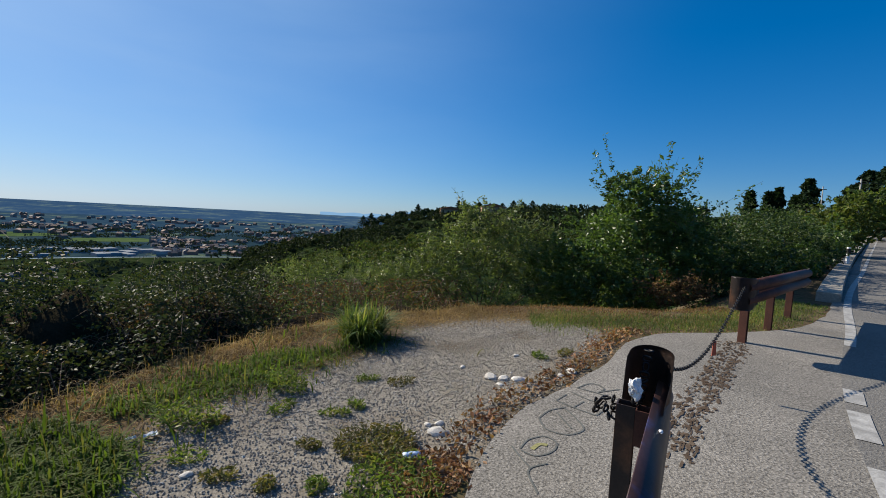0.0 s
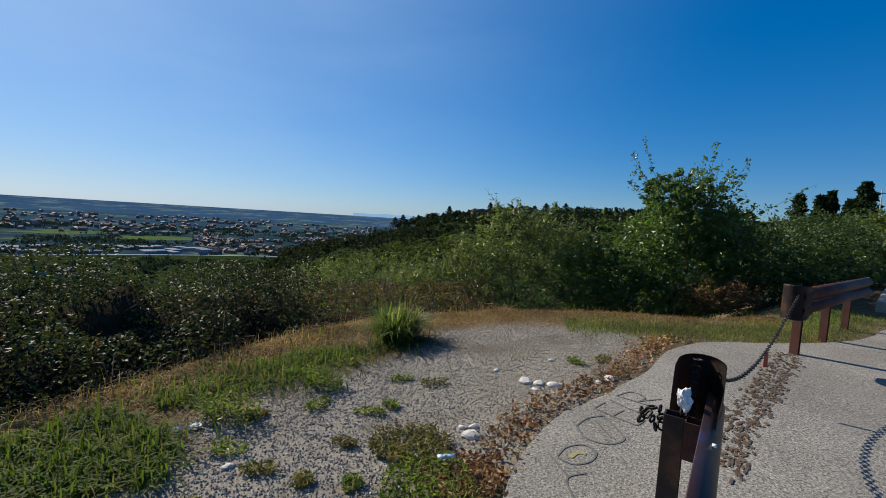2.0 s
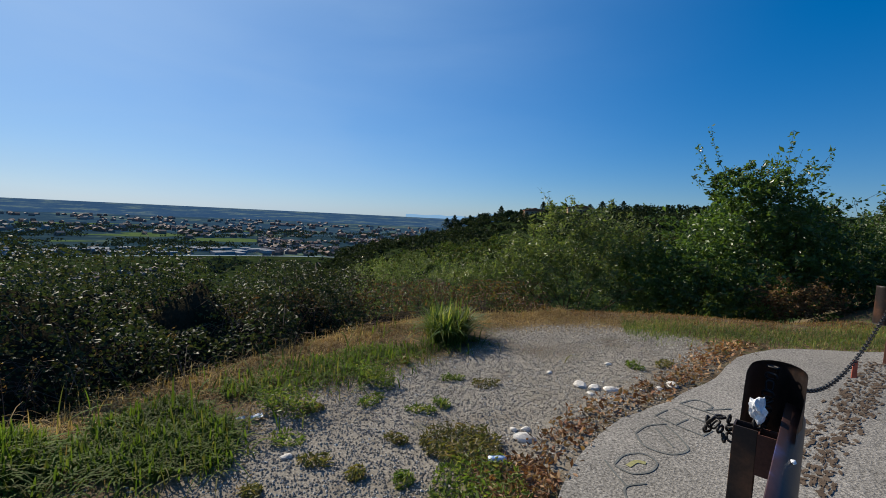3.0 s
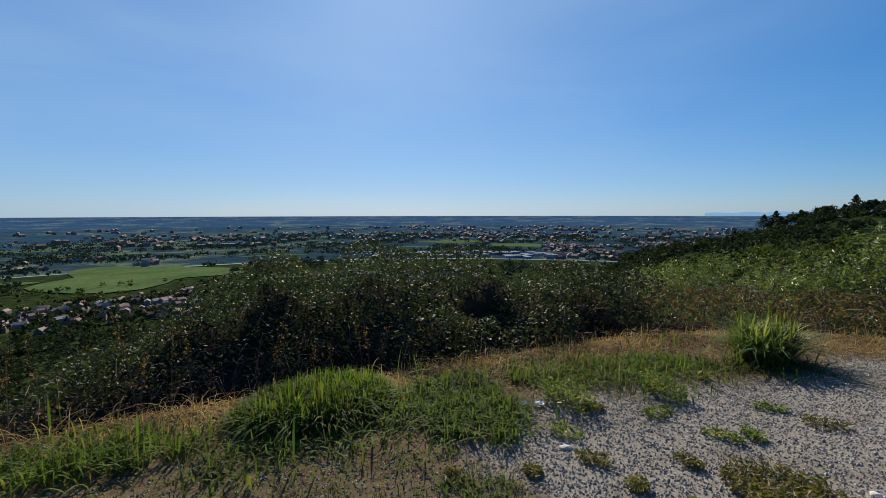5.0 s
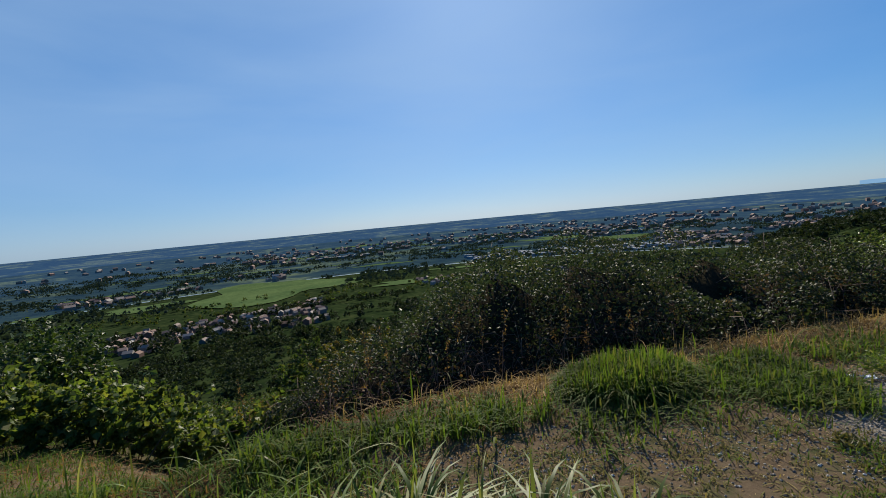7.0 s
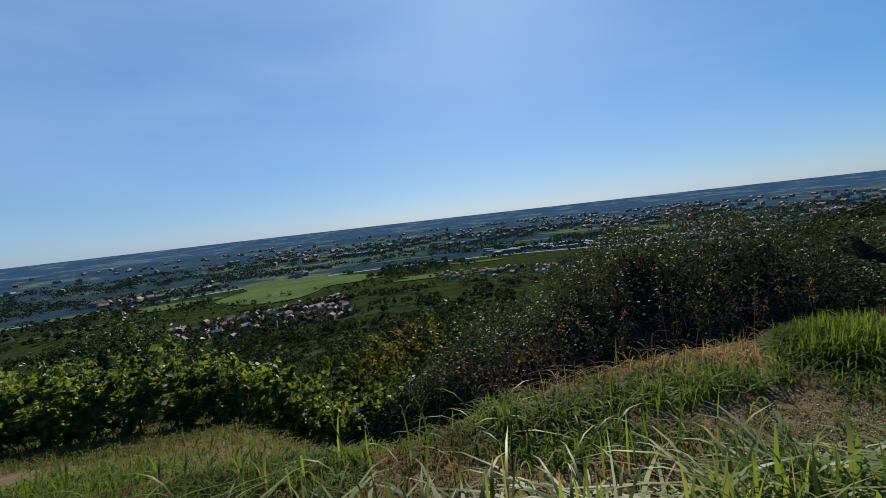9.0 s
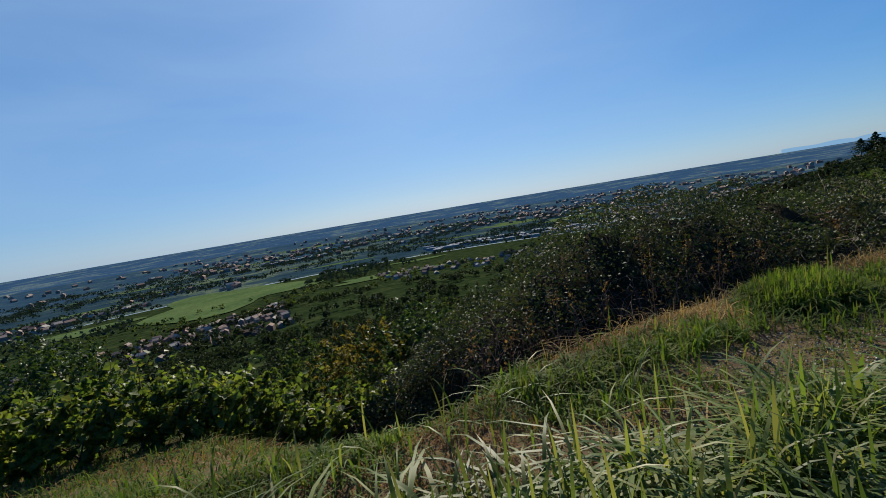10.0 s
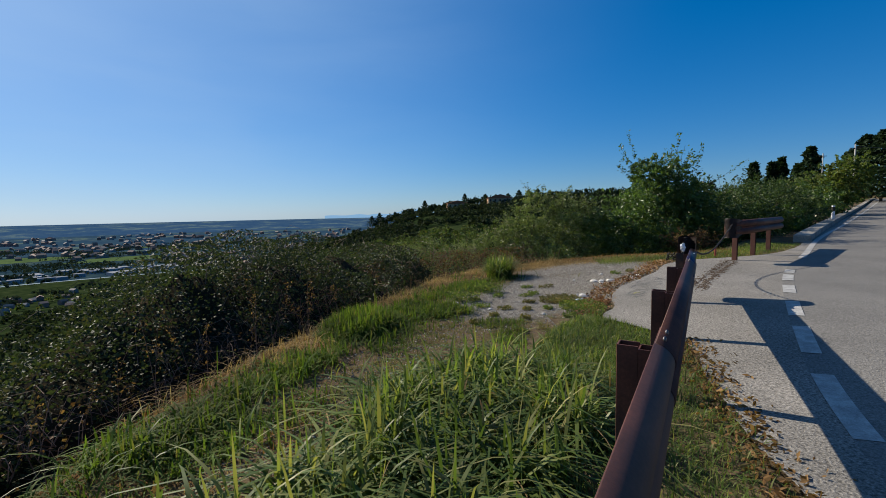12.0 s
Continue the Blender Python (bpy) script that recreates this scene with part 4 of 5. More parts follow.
shrub("light_shrub", (-1.2, 10.8), [(-1.5, 10.6, -0.1, 0.7, 0.6, 0.6), (-0.8, 10.7, 0.1, 0.6, 0.6, 0.6)], 6000, 0.06, L_WILLOW, "light green feathery shrub lower down the slope", aspect=0.32, stems=10, sprigs=24)
shrub("light_shrub", (-2.9, 11.6), [(-2.6, 11.6, -0.2, 0.9, 0.7, 0.8), (-3.8, 11.8, -0.4, 0.9, 0.7, 0.7)], 8000, 0.06, L_WILLOW, "light green shrub behind the brambles", aspect=0.35, stems=10, sprigs=26)
shrub("dark_tree", (-19, -8.6), [(-19, -8.6, -2.6, 1.6, 1.6, 1.3), (-18.4, -9.6, -3.2, 1.6, 1.6, 1.3), (-19.4, -7.4, -3.5, 1.5, 1.5, 1.2)], 9000, 0.14, L_DARK, "dark tree on the slope below", "tree", stems=6, sprigs=10, radius=0.1)
for az, r, hh, mat in ((-73, 28, 7.0, L_AUTUMN), (-84, 30, 3.8, L_AUTUMN), (-104, 24, 2.6, L_DARK), (-67, 27, 7.0, L_DARK), (-78, 34, 7.5, L_WOOD), (-91, 32, 3.0, L_DARK), (-60, 31, 7.0, L_WOOD), (-96, 38, 3.0, L_WOOD), (-87, 42, 3.5, L_DARK), (-55, 26, 6.0, L_DARK), (-66, 21, 2.4, L_AUTUMN), (-58, 19, 3.4, L_WOOD), (-49, 20, 4.0, L_DARK), (-74, 24, 4.6, L_WOOD), (-84, 20, 2.2, L_DARK), (-80, 22, 2.8, L_AUTUMN), (-92, 24, 2.0, L_WOOD), (-62, 25, 5.0, L_DARK), (-88, 27, 2.4, L_WOOD), (-104, 22, 3.0, L_DARK), (-40, 17, 2.4, L_DARK), (-32, 16, 2.2, L_WILLOW), (-24, 15, 2.2, L_WOOD), (-17, 15, 2.4, L_WILLOW), (-78, 16, 1.6, L_DARK), (-61, 14.5, 1.5, L_WILLOW)):
    cx, cy, _ = polar(az, r)
    cz = float(ground_z(np.array([cx]), np.array([cy]))[0])
    shrub("slope_tree", (cx, cy), [(cx, cy, cz + hh * 0.6, hh * 0.5, hh * 0.5, hh * 0.45), (cx + 0.9, cy + 0.6, cz + hh * 0.5, hh * 0.45, hh * 0.45, hh * 0.4), (cx - 0.8, cy + 0.5, cz + hh * 0.45, hh * 0.4, hh * 0.4, hh * 0.4)], int(3600 + 900 * hh), 0.07 + 0.028 * hh, mat, "bushy green tree on the slope below the road", "tree", stems=5, sprigs=16, radius=0.05, group="trees on the slope")
for px, py, hh, mat in ((9.3, 11.9, 1.3, L_DARK), (12.0, 14.0, 1.2, L_ROBINIA), (14.6, 16.6, 1.6, L_DARK), (17.0, 19.4, 1.7, L_WILLOW), (20.5, 22.6, 2.4, L_ROBINIA), (25, 27.4, 2.8, L_DARK), (31, 33, 3.2, L_WILLOW), (39, 41, 3.6, L_ROBINIA), (18.5, 22.5, 2.6, L_DARK), (13.5, 17.6, 2.4, L_WILLOW)):
    pz = flat(px, py) - 0.2
    shrub("roadside_shrub", (px, py), [(px, py, pz + hh * 0.5, hh * 0.6, hh * 0.6, hh * 0.5), (px + 0.6 * hh, py + 0.6 * hh, pz + hh * 0.45, hh * 0.55, hh * 0.5, hh * 0.45), (px - 0.5 * hh, py - 0.2 * hh, pz + hh * 0.35, hh * 0.5, hh * 0.5, hh * 0.4)],
          5200, 0.06 + 0.03 * hh, mat, "bushy green shrub behind the parapet", stems=5, sprigs=14, radius=0.03, group="shrubs behind the parapet")
# the bright tree beside the road's far bend
bx, by, _ = polar(43.6, 37)
bz = flat(bx, by)
shrub("roadside_tree", (bx, by), [(bx, by, bz + 1.6, 2.0, 1.8, 1.6), (bx + 0.8, by - 0.6, bz + 2.9, 1.5, 1.4, 1.1), (bx - 1.2, by - 0.4, bz + 1.1, 1.3, 1.3, 1.2)], 9000, 0.2, L_VINE, "bright yellow-green tree beside the road's far bend", "tree", 0.5, 7, 30, 0.8, 0.09)
shrub("rusty_shrub", (4.9, 9.0), [(4.9, 9.0, 0.42, 0.55, 0.35, 0.32), (5.5, 9.2, 0.4, 0.45, 0.3, 0.3)], 2600, 0.06, L_DRY, "low rust-brown shrub at the hedge's foot", stems=6, sprigs=16, sprig_len=0.35, radius=0.012)
# leafy row below the edge
for i in range(22):
    f = (i % 11) / 10
    cx, cy = -9.7 + 1.9 * f - (i // 11) * 1.9, -5.7 + 5.2 * f - (i // 11) * 0.6
    cz = float(ground_z(np.array([cx]), np.array([cy]))[0])
    hh = rng.uniform(0.42, 0.62)
    shrub("vine_plant", (cx, cy), [(cx, cy, cz + hh, 0.42, 0.42, 0.36), (cx + rng.uniform(-0.25, 0.25), cy + 0.35, cz + hh - 0.15, 0.4, 0.4, 0.36)], 1500, 0.085, L_VINE, "leafy yellow-green vine plant below the edge", "vine", 0.8, 4, 7, 0.4, 0.018, group="rows of vines")


# ---------------------------------------------------------------- far woods and the valley
def wood(name, spots, heights, mat, per, leaf, label, squat=0.42):
    """Many crowns in one mesh; leaf: the size of a spray of leaves in metres."""
    n = len(spots)
    d = unit(rng.normal(size=(n, per, 3)))
    d[..., 2] = np.abs(d[..., 2]) * 1.1 - 0.25
    lump = 1 + 0.25 * np.sin(d[..., :1] * 5 + np.arange(n)[:, None, None]) * np.cos(d[..., 1:2] * 4)
    knot = unit(rng.normal(size=(n, 16, 3)))
    near = np.take_along_axis(knot, np.argmax(np.einsum("npk,nqk->npq", d, knot), 2)[..., None], 1)
    d = d * 0.62 + near * np.array((0.38, 0.38, 0.3))
    r = rng.uniform(0.45, 1.0, (n, per, 1)) ** 0.6 * lump
    sc = heights[:, None, None]
    p = spots[:, None, :] + d * r * sc * np.array((squat, squat, 0.55)) + np.array((0, 0, 0.45)) * sc
    v, f = leaf_mesh(p.reshape(-1, 3), leaf, 0.7, 0.2)
    return put(name, v, f, mat, label=label, category="trees", kind="stuff")


def ring_spots(n, az0, az1, r0, r1):
    az, r = np.radians(rng.uniform(az0, az1, n)), np.sqrt(rng.uniform(r0 * r0, r1 * r1, n))
    return r * np.sin(az), r * np.cos(az)


def wood_ring(name, n, az0, az1, r0, r1, h0, h1, mat, per, leaf, label, cut=-0.2, beyond=2.0):
    x, y = ring_spots(n, az0, az1, r0, r1)
    k = (noise2(x, y, 0.02, 2) + 0.5 * noise2(x, y, 0.07, 5) > cut) & (side(CREST, np.stack([x, y], 1)) > beyond)
    wood(name, on_ground(x[k], y[k]), rng.uniform(h0, h1, k.sum()), mat, per, leaf, label)


HILL = "scattered green trees on the terraced hillside"
wood_ring("hillside_trees", 70, -30, 33, 20, 45, 1.8, 3.6, L_WOOD, 520, 0.17, HILL, -1)
wood_ring("hillside_trees", 420, -30, 33, 45, 100, 2.0, 4.0, L_WOOD, 220, 0.32, HILL, -0.4)
wood_ring("hillside_trees", 700, -30, 33, 100, 165, 2.2, 4.5, L_WOOD, 90, 0.6, HILL)
wood_ring("hillside_trees", 2600, -26, 33, 155, 284, 2.2, 5.0, L_RIDGE, 46, 1.0, "dark trees on the upper terraces of the hill", -0.12)
wood_ring("ridge_trees", 300, -8.5, 33, 286, 299, 3.5, 7.5, L_CONIFER, 80, 1.1, "dark trees along the hill's skyline", -1)
SLOPE_LABEL = "green and yellowing trees on the slope below"
wood_ring("slope_trees", 170, -125, -18, 22, 45, 1.6, 3.2, L_WOOD, 420, 0.16, SLOPE_LABEL, -1)
wood_ring("slope_trees", 60, -125, -18, 26, 70, 2.5, 4.5, L_AUTUMN, 320, 0.24, SLOPE_LABEL, -1)
wood_ring("slope_trees", 700, -125, -18, 45, 100, 2.5, 5.0, L_WOOD, 220, 0.32, SLOPE_LABEL, -1)
wood_ring("slope_trees", 1300, -125, -18, 100, 200, 3.0, 6.0, L_RIDGE, 90, 0.7, SLOPE_LABEL, -1)
wood_ring("slope_trees", 2000, -125, -18, 180, 345, 3.0, 7.0, L_RIDGE, 46, 1.3, SLOPE_LABEL, 0.0)
wood_ring("valley_trees", 620, -125, -20, 335, 480, 3.0, 6.0, L_WOOD, 40, 1.4, "trees round the village below", -0.05)
wood_ring("parapet_trees", 60, 33, 46, 24, 60, 2.2, 3.8, L_DARK, 500, 0.18, "green shrubs and trees beyond the parapet", -1)
wood_ring("parapet_trees", 220, 32, 47, 60, 150, 4, 7.5, L_WOOD, 260, 0.4, "green trees beyond the parapet", -1, 4.0)
x, y = ring_spots(60, 43, 60, 30, 60)
k = -side(LINE, np.stack([x, y], 1)) > 7.5
wood("bank_trees", on_ground(x[k], y[k]), rng.uniform(2.5, 5, k.sum()), L_WILLOW, 700, 0.2, "light green shrubs on the bank above the road")
x, y = ring_spots(300, 43, 60, 60, 190)
k = -side(LINE, np.stack([x, y], 1)) > 9
wood("bank_trees", on_ground(x[k], y[k]), rng.uniform(5, 10, k.sum()), L_WOOD, 260, 0.5, "tall green trees on the bank above the road")


def conifer(az, r, el, width, thin=False):
    x_, y_, _ = polar(az, r)
    z_ = float(ground_z(np.array([x_]), np.array([y_]))[0])
    h = max(3.0, 1.6 + r * math.tan(radians(el)) - z_)
    e = thing("conifer", (x_, y_, z_), "dark pointed conifer on the ridge", "tree", "conifers on the ridge")
    bm = bmesh.new()
    tube(bm, [(0, 0, -0.5), (0, 0, h * 0.9)], h * 0.02, 6, h * 0.004)
    part("trunk", bm, M_BARK, e)
    n = 1700
    k = rng.uniform(0.04, 1, n) ** 0.8
    a = rng.uniform(0, 2 * math.pi, n)
    rad = 1.35 * width * (1 - k) ** 0.8 * (0.75 + 0.35 * np.sin(k * 40 + a)) * rng.uniform(0.5, 1, n) + 0.02 * h
    p = np.stack([rad * np.cos(a), rad * np.sin(a), k * h], 1)
    v, f = leaf_mesh(p, h * 0.065, 0.5, -0.1)
    put("crown", v, f, L_CONIFER, e)


for az, r, el, w in ((-8.6, 298, -0.2, 4.5), (-7.6, 298, 0.2, 4.5), (-6.6, 298, -0.2, 3), (-5.6, 298, 0.3, 3), (-4.8, 298, 0.1, 3), (-3.9, 298, 0.4, 3), (-3.0, 298, 0.3, 3), (-1.6, 298, 1.7, 4), (-0.7, 298, 1.2, 4), (0.4, 298, 1.1, 4), (1.5, 298, 1.4, 3),
                     (3.7, 298, 2.5, 3.4), (5.0, 298, 1.9, 5), (6.4, 298, 2.4, 6), (7.8, 298, 2.3, 6), (9.4, 298, 2.4, 5), (10.8, 298, 2.8, 5), (12, 298, 2.7, 5), (13.2, 298, 2.9, 5), (14.6, 298, 2.6, 4), (16, 298, 2.3, 4), (18, 298, 2.4, 6), (20.5, 298, 2.2, 3), (21.3, 298, 2.3, 3),
                     (36.6, 120, 4.7, 3.0), (38.2, 122, 4.6, 2.4), (39.0, 122, 5.0, 2.6), (41.4, 110, 5.9, 4.5), (40.4, 112, 4.2, 3.5), (44.4, 95, 5.2, 4), (45.6, 90, 6.6, 5), (46.8, 88, 6.9, 5), (48.5, 85, 7.2, 6)):
    conifer(az, r, el, w)

# the plain, out to the horizon
def plain_z(x, y):
    return np.interp(np.hypot(x, y), VALLEY_R, VALLEY_Z)


def valley_top(x, y):
    return np.where(np.hypot(x, y) > 735, plain_z(x, y), ground_z(x, y))


def plain_material(name, haze_tint, strength):
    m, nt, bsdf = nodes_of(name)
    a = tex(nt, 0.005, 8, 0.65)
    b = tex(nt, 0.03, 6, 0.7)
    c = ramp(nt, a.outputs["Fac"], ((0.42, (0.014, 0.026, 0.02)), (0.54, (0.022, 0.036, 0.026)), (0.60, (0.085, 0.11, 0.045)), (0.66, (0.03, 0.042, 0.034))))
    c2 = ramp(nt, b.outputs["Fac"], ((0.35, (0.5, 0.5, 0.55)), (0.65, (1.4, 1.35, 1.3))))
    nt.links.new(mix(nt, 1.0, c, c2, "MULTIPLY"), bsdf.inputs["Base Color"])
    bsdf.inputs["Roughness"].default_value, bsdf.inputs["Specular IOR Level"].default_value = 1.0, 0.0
    # distance haze is put into the surface as blue emission
    bsdf.inputs["Emission Color"].default_value = (*haze_tint, 1)
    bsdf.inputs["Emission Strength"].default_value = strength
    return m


# painted haze: each ring farther out emits more blue
polar_sheet("backdrop", np.arange(730, 1630, 30), 360, plain_z, plain_material("near_plain_hazed", (0.05, 0.16, 0.40), 0.09), label="dark green plain with woods and meadows under painted blue haze", category="backdrop", kind="structure")
polar_sheet("backdrop", np.concatenate([np.arange(1600, 3050, 50)]), 360, plain_z, plain_material("hazy_plain", (0.05, 0.16, 0.42), 0.15), label="blue-green plain with light haze painted on", category="backdrop", kind="structure")
polar_sheet("backdrop", np.concatenate([np.arange(3000, 4750, 50), [4800]]), 360, plain_z, plain_material("far_hazy_plain", (0.05, 0.16, 0.46), 0.22), label="blue plain with painted haze reaching to the horizon", category="backdrop", kind="structure")
# mountain strip on the horizon; its pale haze colour is emitted by the surface
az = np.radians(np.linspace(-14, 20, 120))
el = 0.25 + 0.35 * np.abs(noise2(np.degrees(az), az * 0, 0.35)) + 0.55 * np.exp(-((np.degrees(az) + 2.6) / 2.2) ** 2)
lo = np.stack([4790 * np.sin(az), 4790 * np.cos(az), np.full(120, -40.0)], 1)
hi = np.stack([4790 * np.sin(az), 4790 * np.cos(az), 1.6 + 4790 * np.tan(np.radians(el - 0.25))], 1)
put("backdrop", np.concatenate([lo, hi]), [(k, k + 1, k + 121, k + 120) for k in range(119)], plain_material("hazed_far_mountains", (0.22, 0.40, 0.62), 0.75), label="mountains on the horizon, their faint blue haze painted as emission", category="backdrop", kind="structure")


def boxes_on_plain(name, x, y, w, d, h, roof, mat, label):
    n = len(x)
    z = valley_top(x, y)
    a = rng.uniform(0, math.pi, n)
    ca, sa = np.cos(a), np.sin(a)
    V = []
    for u, v, hh in ((-1, -1, 0), (1, -1, 0), (1, 1, 0), (-1, 1, 0), (-1, -1, 1), (1, -1, 1), (1, 1, 1), (-1, 1, 1), (-1, 0, 2), (1, 0, 2)):
        lx, ly = u * w / 2, v * d / 2
        V.append(np.stack([x + lx * ca - ly * sa, y + lx * sa + ly * ca, z + (0 if hh == 0 else h) + (roof if hh == 2 else 0)], 1))
    V = np.stack(V, 1).reshape(-1, 3)
    i = np.arange(n)[:, None] * 10
    q = np.concatenate([i + (0, 1, 5, 4), i + (2, 3, 7, 6), i + (1, 2, 6, 5), i + (3, 0, 4, 7), i + (4, 5, 9, 8), i + (6, 7, 8, 9)], 1).reshape(-1, 4).tolist()
    t = np.concatenate([i + (5, 6, 9), i + (7, 4, 8)], 1).reshape(-1, 3).tolist()
    return put(name, V, q + t, mat, label=label, category="buildings", kind="stuff")


def house_material():
    m, nt, bsdf = nodes_of("far_houses")
    g = nt.nodes.new("ShaderNodeNewGeometry")
    c = ramp(nt, g.outputs["Random Per Island"], ((0.0, (0.16, 0.09, 0.07)), (0.5, (0.22, 0.14, 0.11)), (0.85, (0.20, 0.18, 0.165)), (1.0, (0.30, 0.29, 0.28))))
    nt.links.new(c, bsdf.inputs["Base Color"])
    bsdf.inputs["Roughness"].default_value = 0.9
    return m


M_HOUSE = house_material()
M_FACTORY = plain("far_white_roof", (0.26, 0.275, 0.30), 1.0)
for n, az0, az1, r0, r1, s in ((620, -32, -11, 720, 1500, 0.8), (300, -100, -74, 235, 400, 0.34), (140, -62, -40, 380, 560, 0.4), (220, -100, -78, 760, 1000, 0.8), (380, -85, -30, 1300, 2200, 1.2), (420, -50, -8, 1500, 2800, 1.4), (260, -110, -50, 1500, 2800, 1.3)):
    x, y = ring_spots(n, az0, az1, r0, r1)
    k = noise2(x, y, 0.006, n) > -0.05
    x, y = x[k], y[k]
    boxes_on_plain("village", x, y, s * rng.uniform(8, 16, len(x)), s * rng.uniform(8, 12, len(x)), s * rng.uniform(4, 8, len(x)), 3.0 * s, M_HOUSE, "far village of pale houses with tiled roofs")


def factory(az, r, w, d, h, turn, label="long white industrial shed in the valley"):
    x_, y_, _ = polar(az, r)
    z_ = float(plain_z(np.array([x_]), np.array([y_]))[0])
    e = thing("industrial_shed", (x_, y_, z_), label, "shed", "sheds in the valley", turn=turn)
    bm = bmesh.new()
    prism(bm, [(-w / 2, 0), (w / 2, 0), (w / 2, h), (w / 2 - 0.5, h + 1.2), (-w / 2 + 0.5, h + 1.2), (-w / 2, h)], d, "y", -d / 2)
    part("hall", bm, M_FACTORY, e)


for i in range(40):
    az = -55 + 25 * i / 39 + rng.uniform(-0.3, 0.3)
    factory(az, 800 + rng.uniform(-70, 80), rng.uniform(8, 34), rng.uniform(10, 24), rng.uniform(2.5, 4.5), -az * -1 + rng.uniform(-8, 8))
factory(-72.2, 1370, 120, 22, 6, 72)
factory(-68.3, 1380, 30, 22, 6, 70)


def field(az, r, a, b, turn, mat):
    x_, y_, _ = polar(az, r)
    n = 28
    pts = []
    for k in range(n):
        t = 2 * math.pi * k / n
        q = (1 + 0.22 * math.sin(3 * t + az) + 0.12 * math.sin(5 * t + r))
        u, v = a * math.cos(t) * q, b * math.sin(t) * q
        c, s = math.cos(radians(turn)), math.sin(radians(turn))
        pts.append((x_ + u * c - v * s, y_ + u * s + v * c))
    rings = [np.array((x_, y_)) + (np.array(pts) - (x_, y_)) * q for q in (0.33, 0.66, 1.0)]
    p = np.concatenate([[(x_, y_)], *rings])
    z = valley_top(p[:, 0], p[:, 1]) + 0.8
    f = [(0, 1 + k, 1 + (k + 1) % n) for k in range(n)]
    for q in (0, n):
        f += [(1 + q + k, 1 + q + n + k, 1 + q + n + (k + 1) % n, 1 + q + (k + 1) % n) for k in range(n)]
    put("meadow", np.column_stack([p, z]), f, mat, label="bright green meadow in the valley", category="field", group="meadows in the valley", kind="structure")


M_MEADOW = surface("far_meadow", (0.05, 0.085, 0.034), (0.085, 0.125, 0.048), 0.02, 0.2, 1.0, 0.0)
FIELDS = ((-80, 600, 88, 165), (-93, 600, 42, 45), (-101, 725, 36, 25), (-61, 460, 55, 26), (-89.5, 197, 11, 5), (-35, 1240, 112, 80), (-42.5, 1440, 85, 100), (-53, 1150, 110, 34), (-45, 1400, 110, 40), (-66, 900, 60, 25),
          (-70, 1060, 95, 24), (-95, 1000, 95, 30), (-85, 1180, 120, 26), (-78, 1650, 150, 45), (-60, 1750, 190, 50), (-102, 500, 30, 14), (-57, 620, 45, 18), (-90, 1450, 140, 30), (-68, 2200, 260, 60), (-50, 2100, 220, 50), (-34, 1800, 160, 45))
for az, r, a, b in FIELDS:
    field(az, r, a, b, -az, M_MEADOW)
x, y = ring_spots(9500, -120, -8, 440, 1900)
k = noise2(x, y, 0.006, 8) + 0.5 * noise2(x, y, 0.02, 3) > 0.0
for az, r, a, b in FIELDS:
    cx, cy, _ = polar(az, r)
    c, q = math.cos(radians(az)), math.sin(radians(az))
    u, v = (x - cx) * c - (y - cy) * q, (x - cx) * q + (y - cy) * c
    k &= (u / a) ** 2 + (v / b) ** 2 > 1.1
p = np.column_stack([x[k], y[k], valley_top(x[k], y[k]) - 1])
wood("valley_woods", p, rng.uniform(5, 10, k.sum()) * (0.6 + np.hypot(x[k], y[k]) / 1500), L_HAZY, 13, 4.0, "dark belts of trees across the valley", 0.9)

# ---------------------------------------------------------------- small things
def pebbles(name, x, y, size, mat, label):
    n = len(x)
    base = np.array([(1, 0, 0), (0, 1, 0), (-1, 0, 0), (0, -1, 0), (0, 0, 0.7), (0, 0, -0.7)], float)
    s = size * rng.uniform(0.5, 1.5, (n, 1, 1)) * (0.75 + 0.5 * rng.uniform(0, 1, (n, 6, 1)))
    a = rng.uniform(0, 6.28, n)
    rot = np.stack([np.stack([np.cos(a), -np.sin(a), a * 0], 1), np.stack([np.sin(a), np.cos(a), a * 0], 1), np.stack([a * 0, a * 0, a * 0 + 1], 1)], 1)
    v = np.einsum("nij,nkj->nki", rot, base[None] * s) + on_ground(x, y, 0.003)[:, None]
    i = np.arange(n)[:, None] * 6
    f = np.concatenate([i + q for q in ((0, 1, 4), (1, 2, 4), (2, 3, 4), (3, 0, 4), (1, 0, 5), (2, 1, 5), (3, 2, 5), (0, 3, 5))], 1).reshape(-1, 3)
    return put(name, v.reshape(-1, 3), f, mat, label=label, category="gravel", kind="stuff")


def pebble_material():
    m, nt, bsdf = nodes_of("grey_pebble")
    g = nt.nodes.new("ShaderNodeNewGeometry")
    c = ramp(nt, g.outputs["Random Per Island"], ((0.0, (0.12, 0.105, 0.09)), (0.5, (0.24, 0.215, 0.18)), (0.85, (0.34, 0.31, 0.265)), (1.0, (0.56, 0.54, 0.5))))
    c2 = ramp(nt, tex(nt, 90, 4).outputs["Fac"], ((0.3, (0.75, 0.75, 0.75)), (0.7, (1.15, 1.15, 1.15))))
    nt.links.new(mix(nt, 1.0, c, c2, "MULTIPLY"), bsdf.inputs["Base Color"])
    bsdf.inputs["Roughness"].default_value = 0.9
    return m


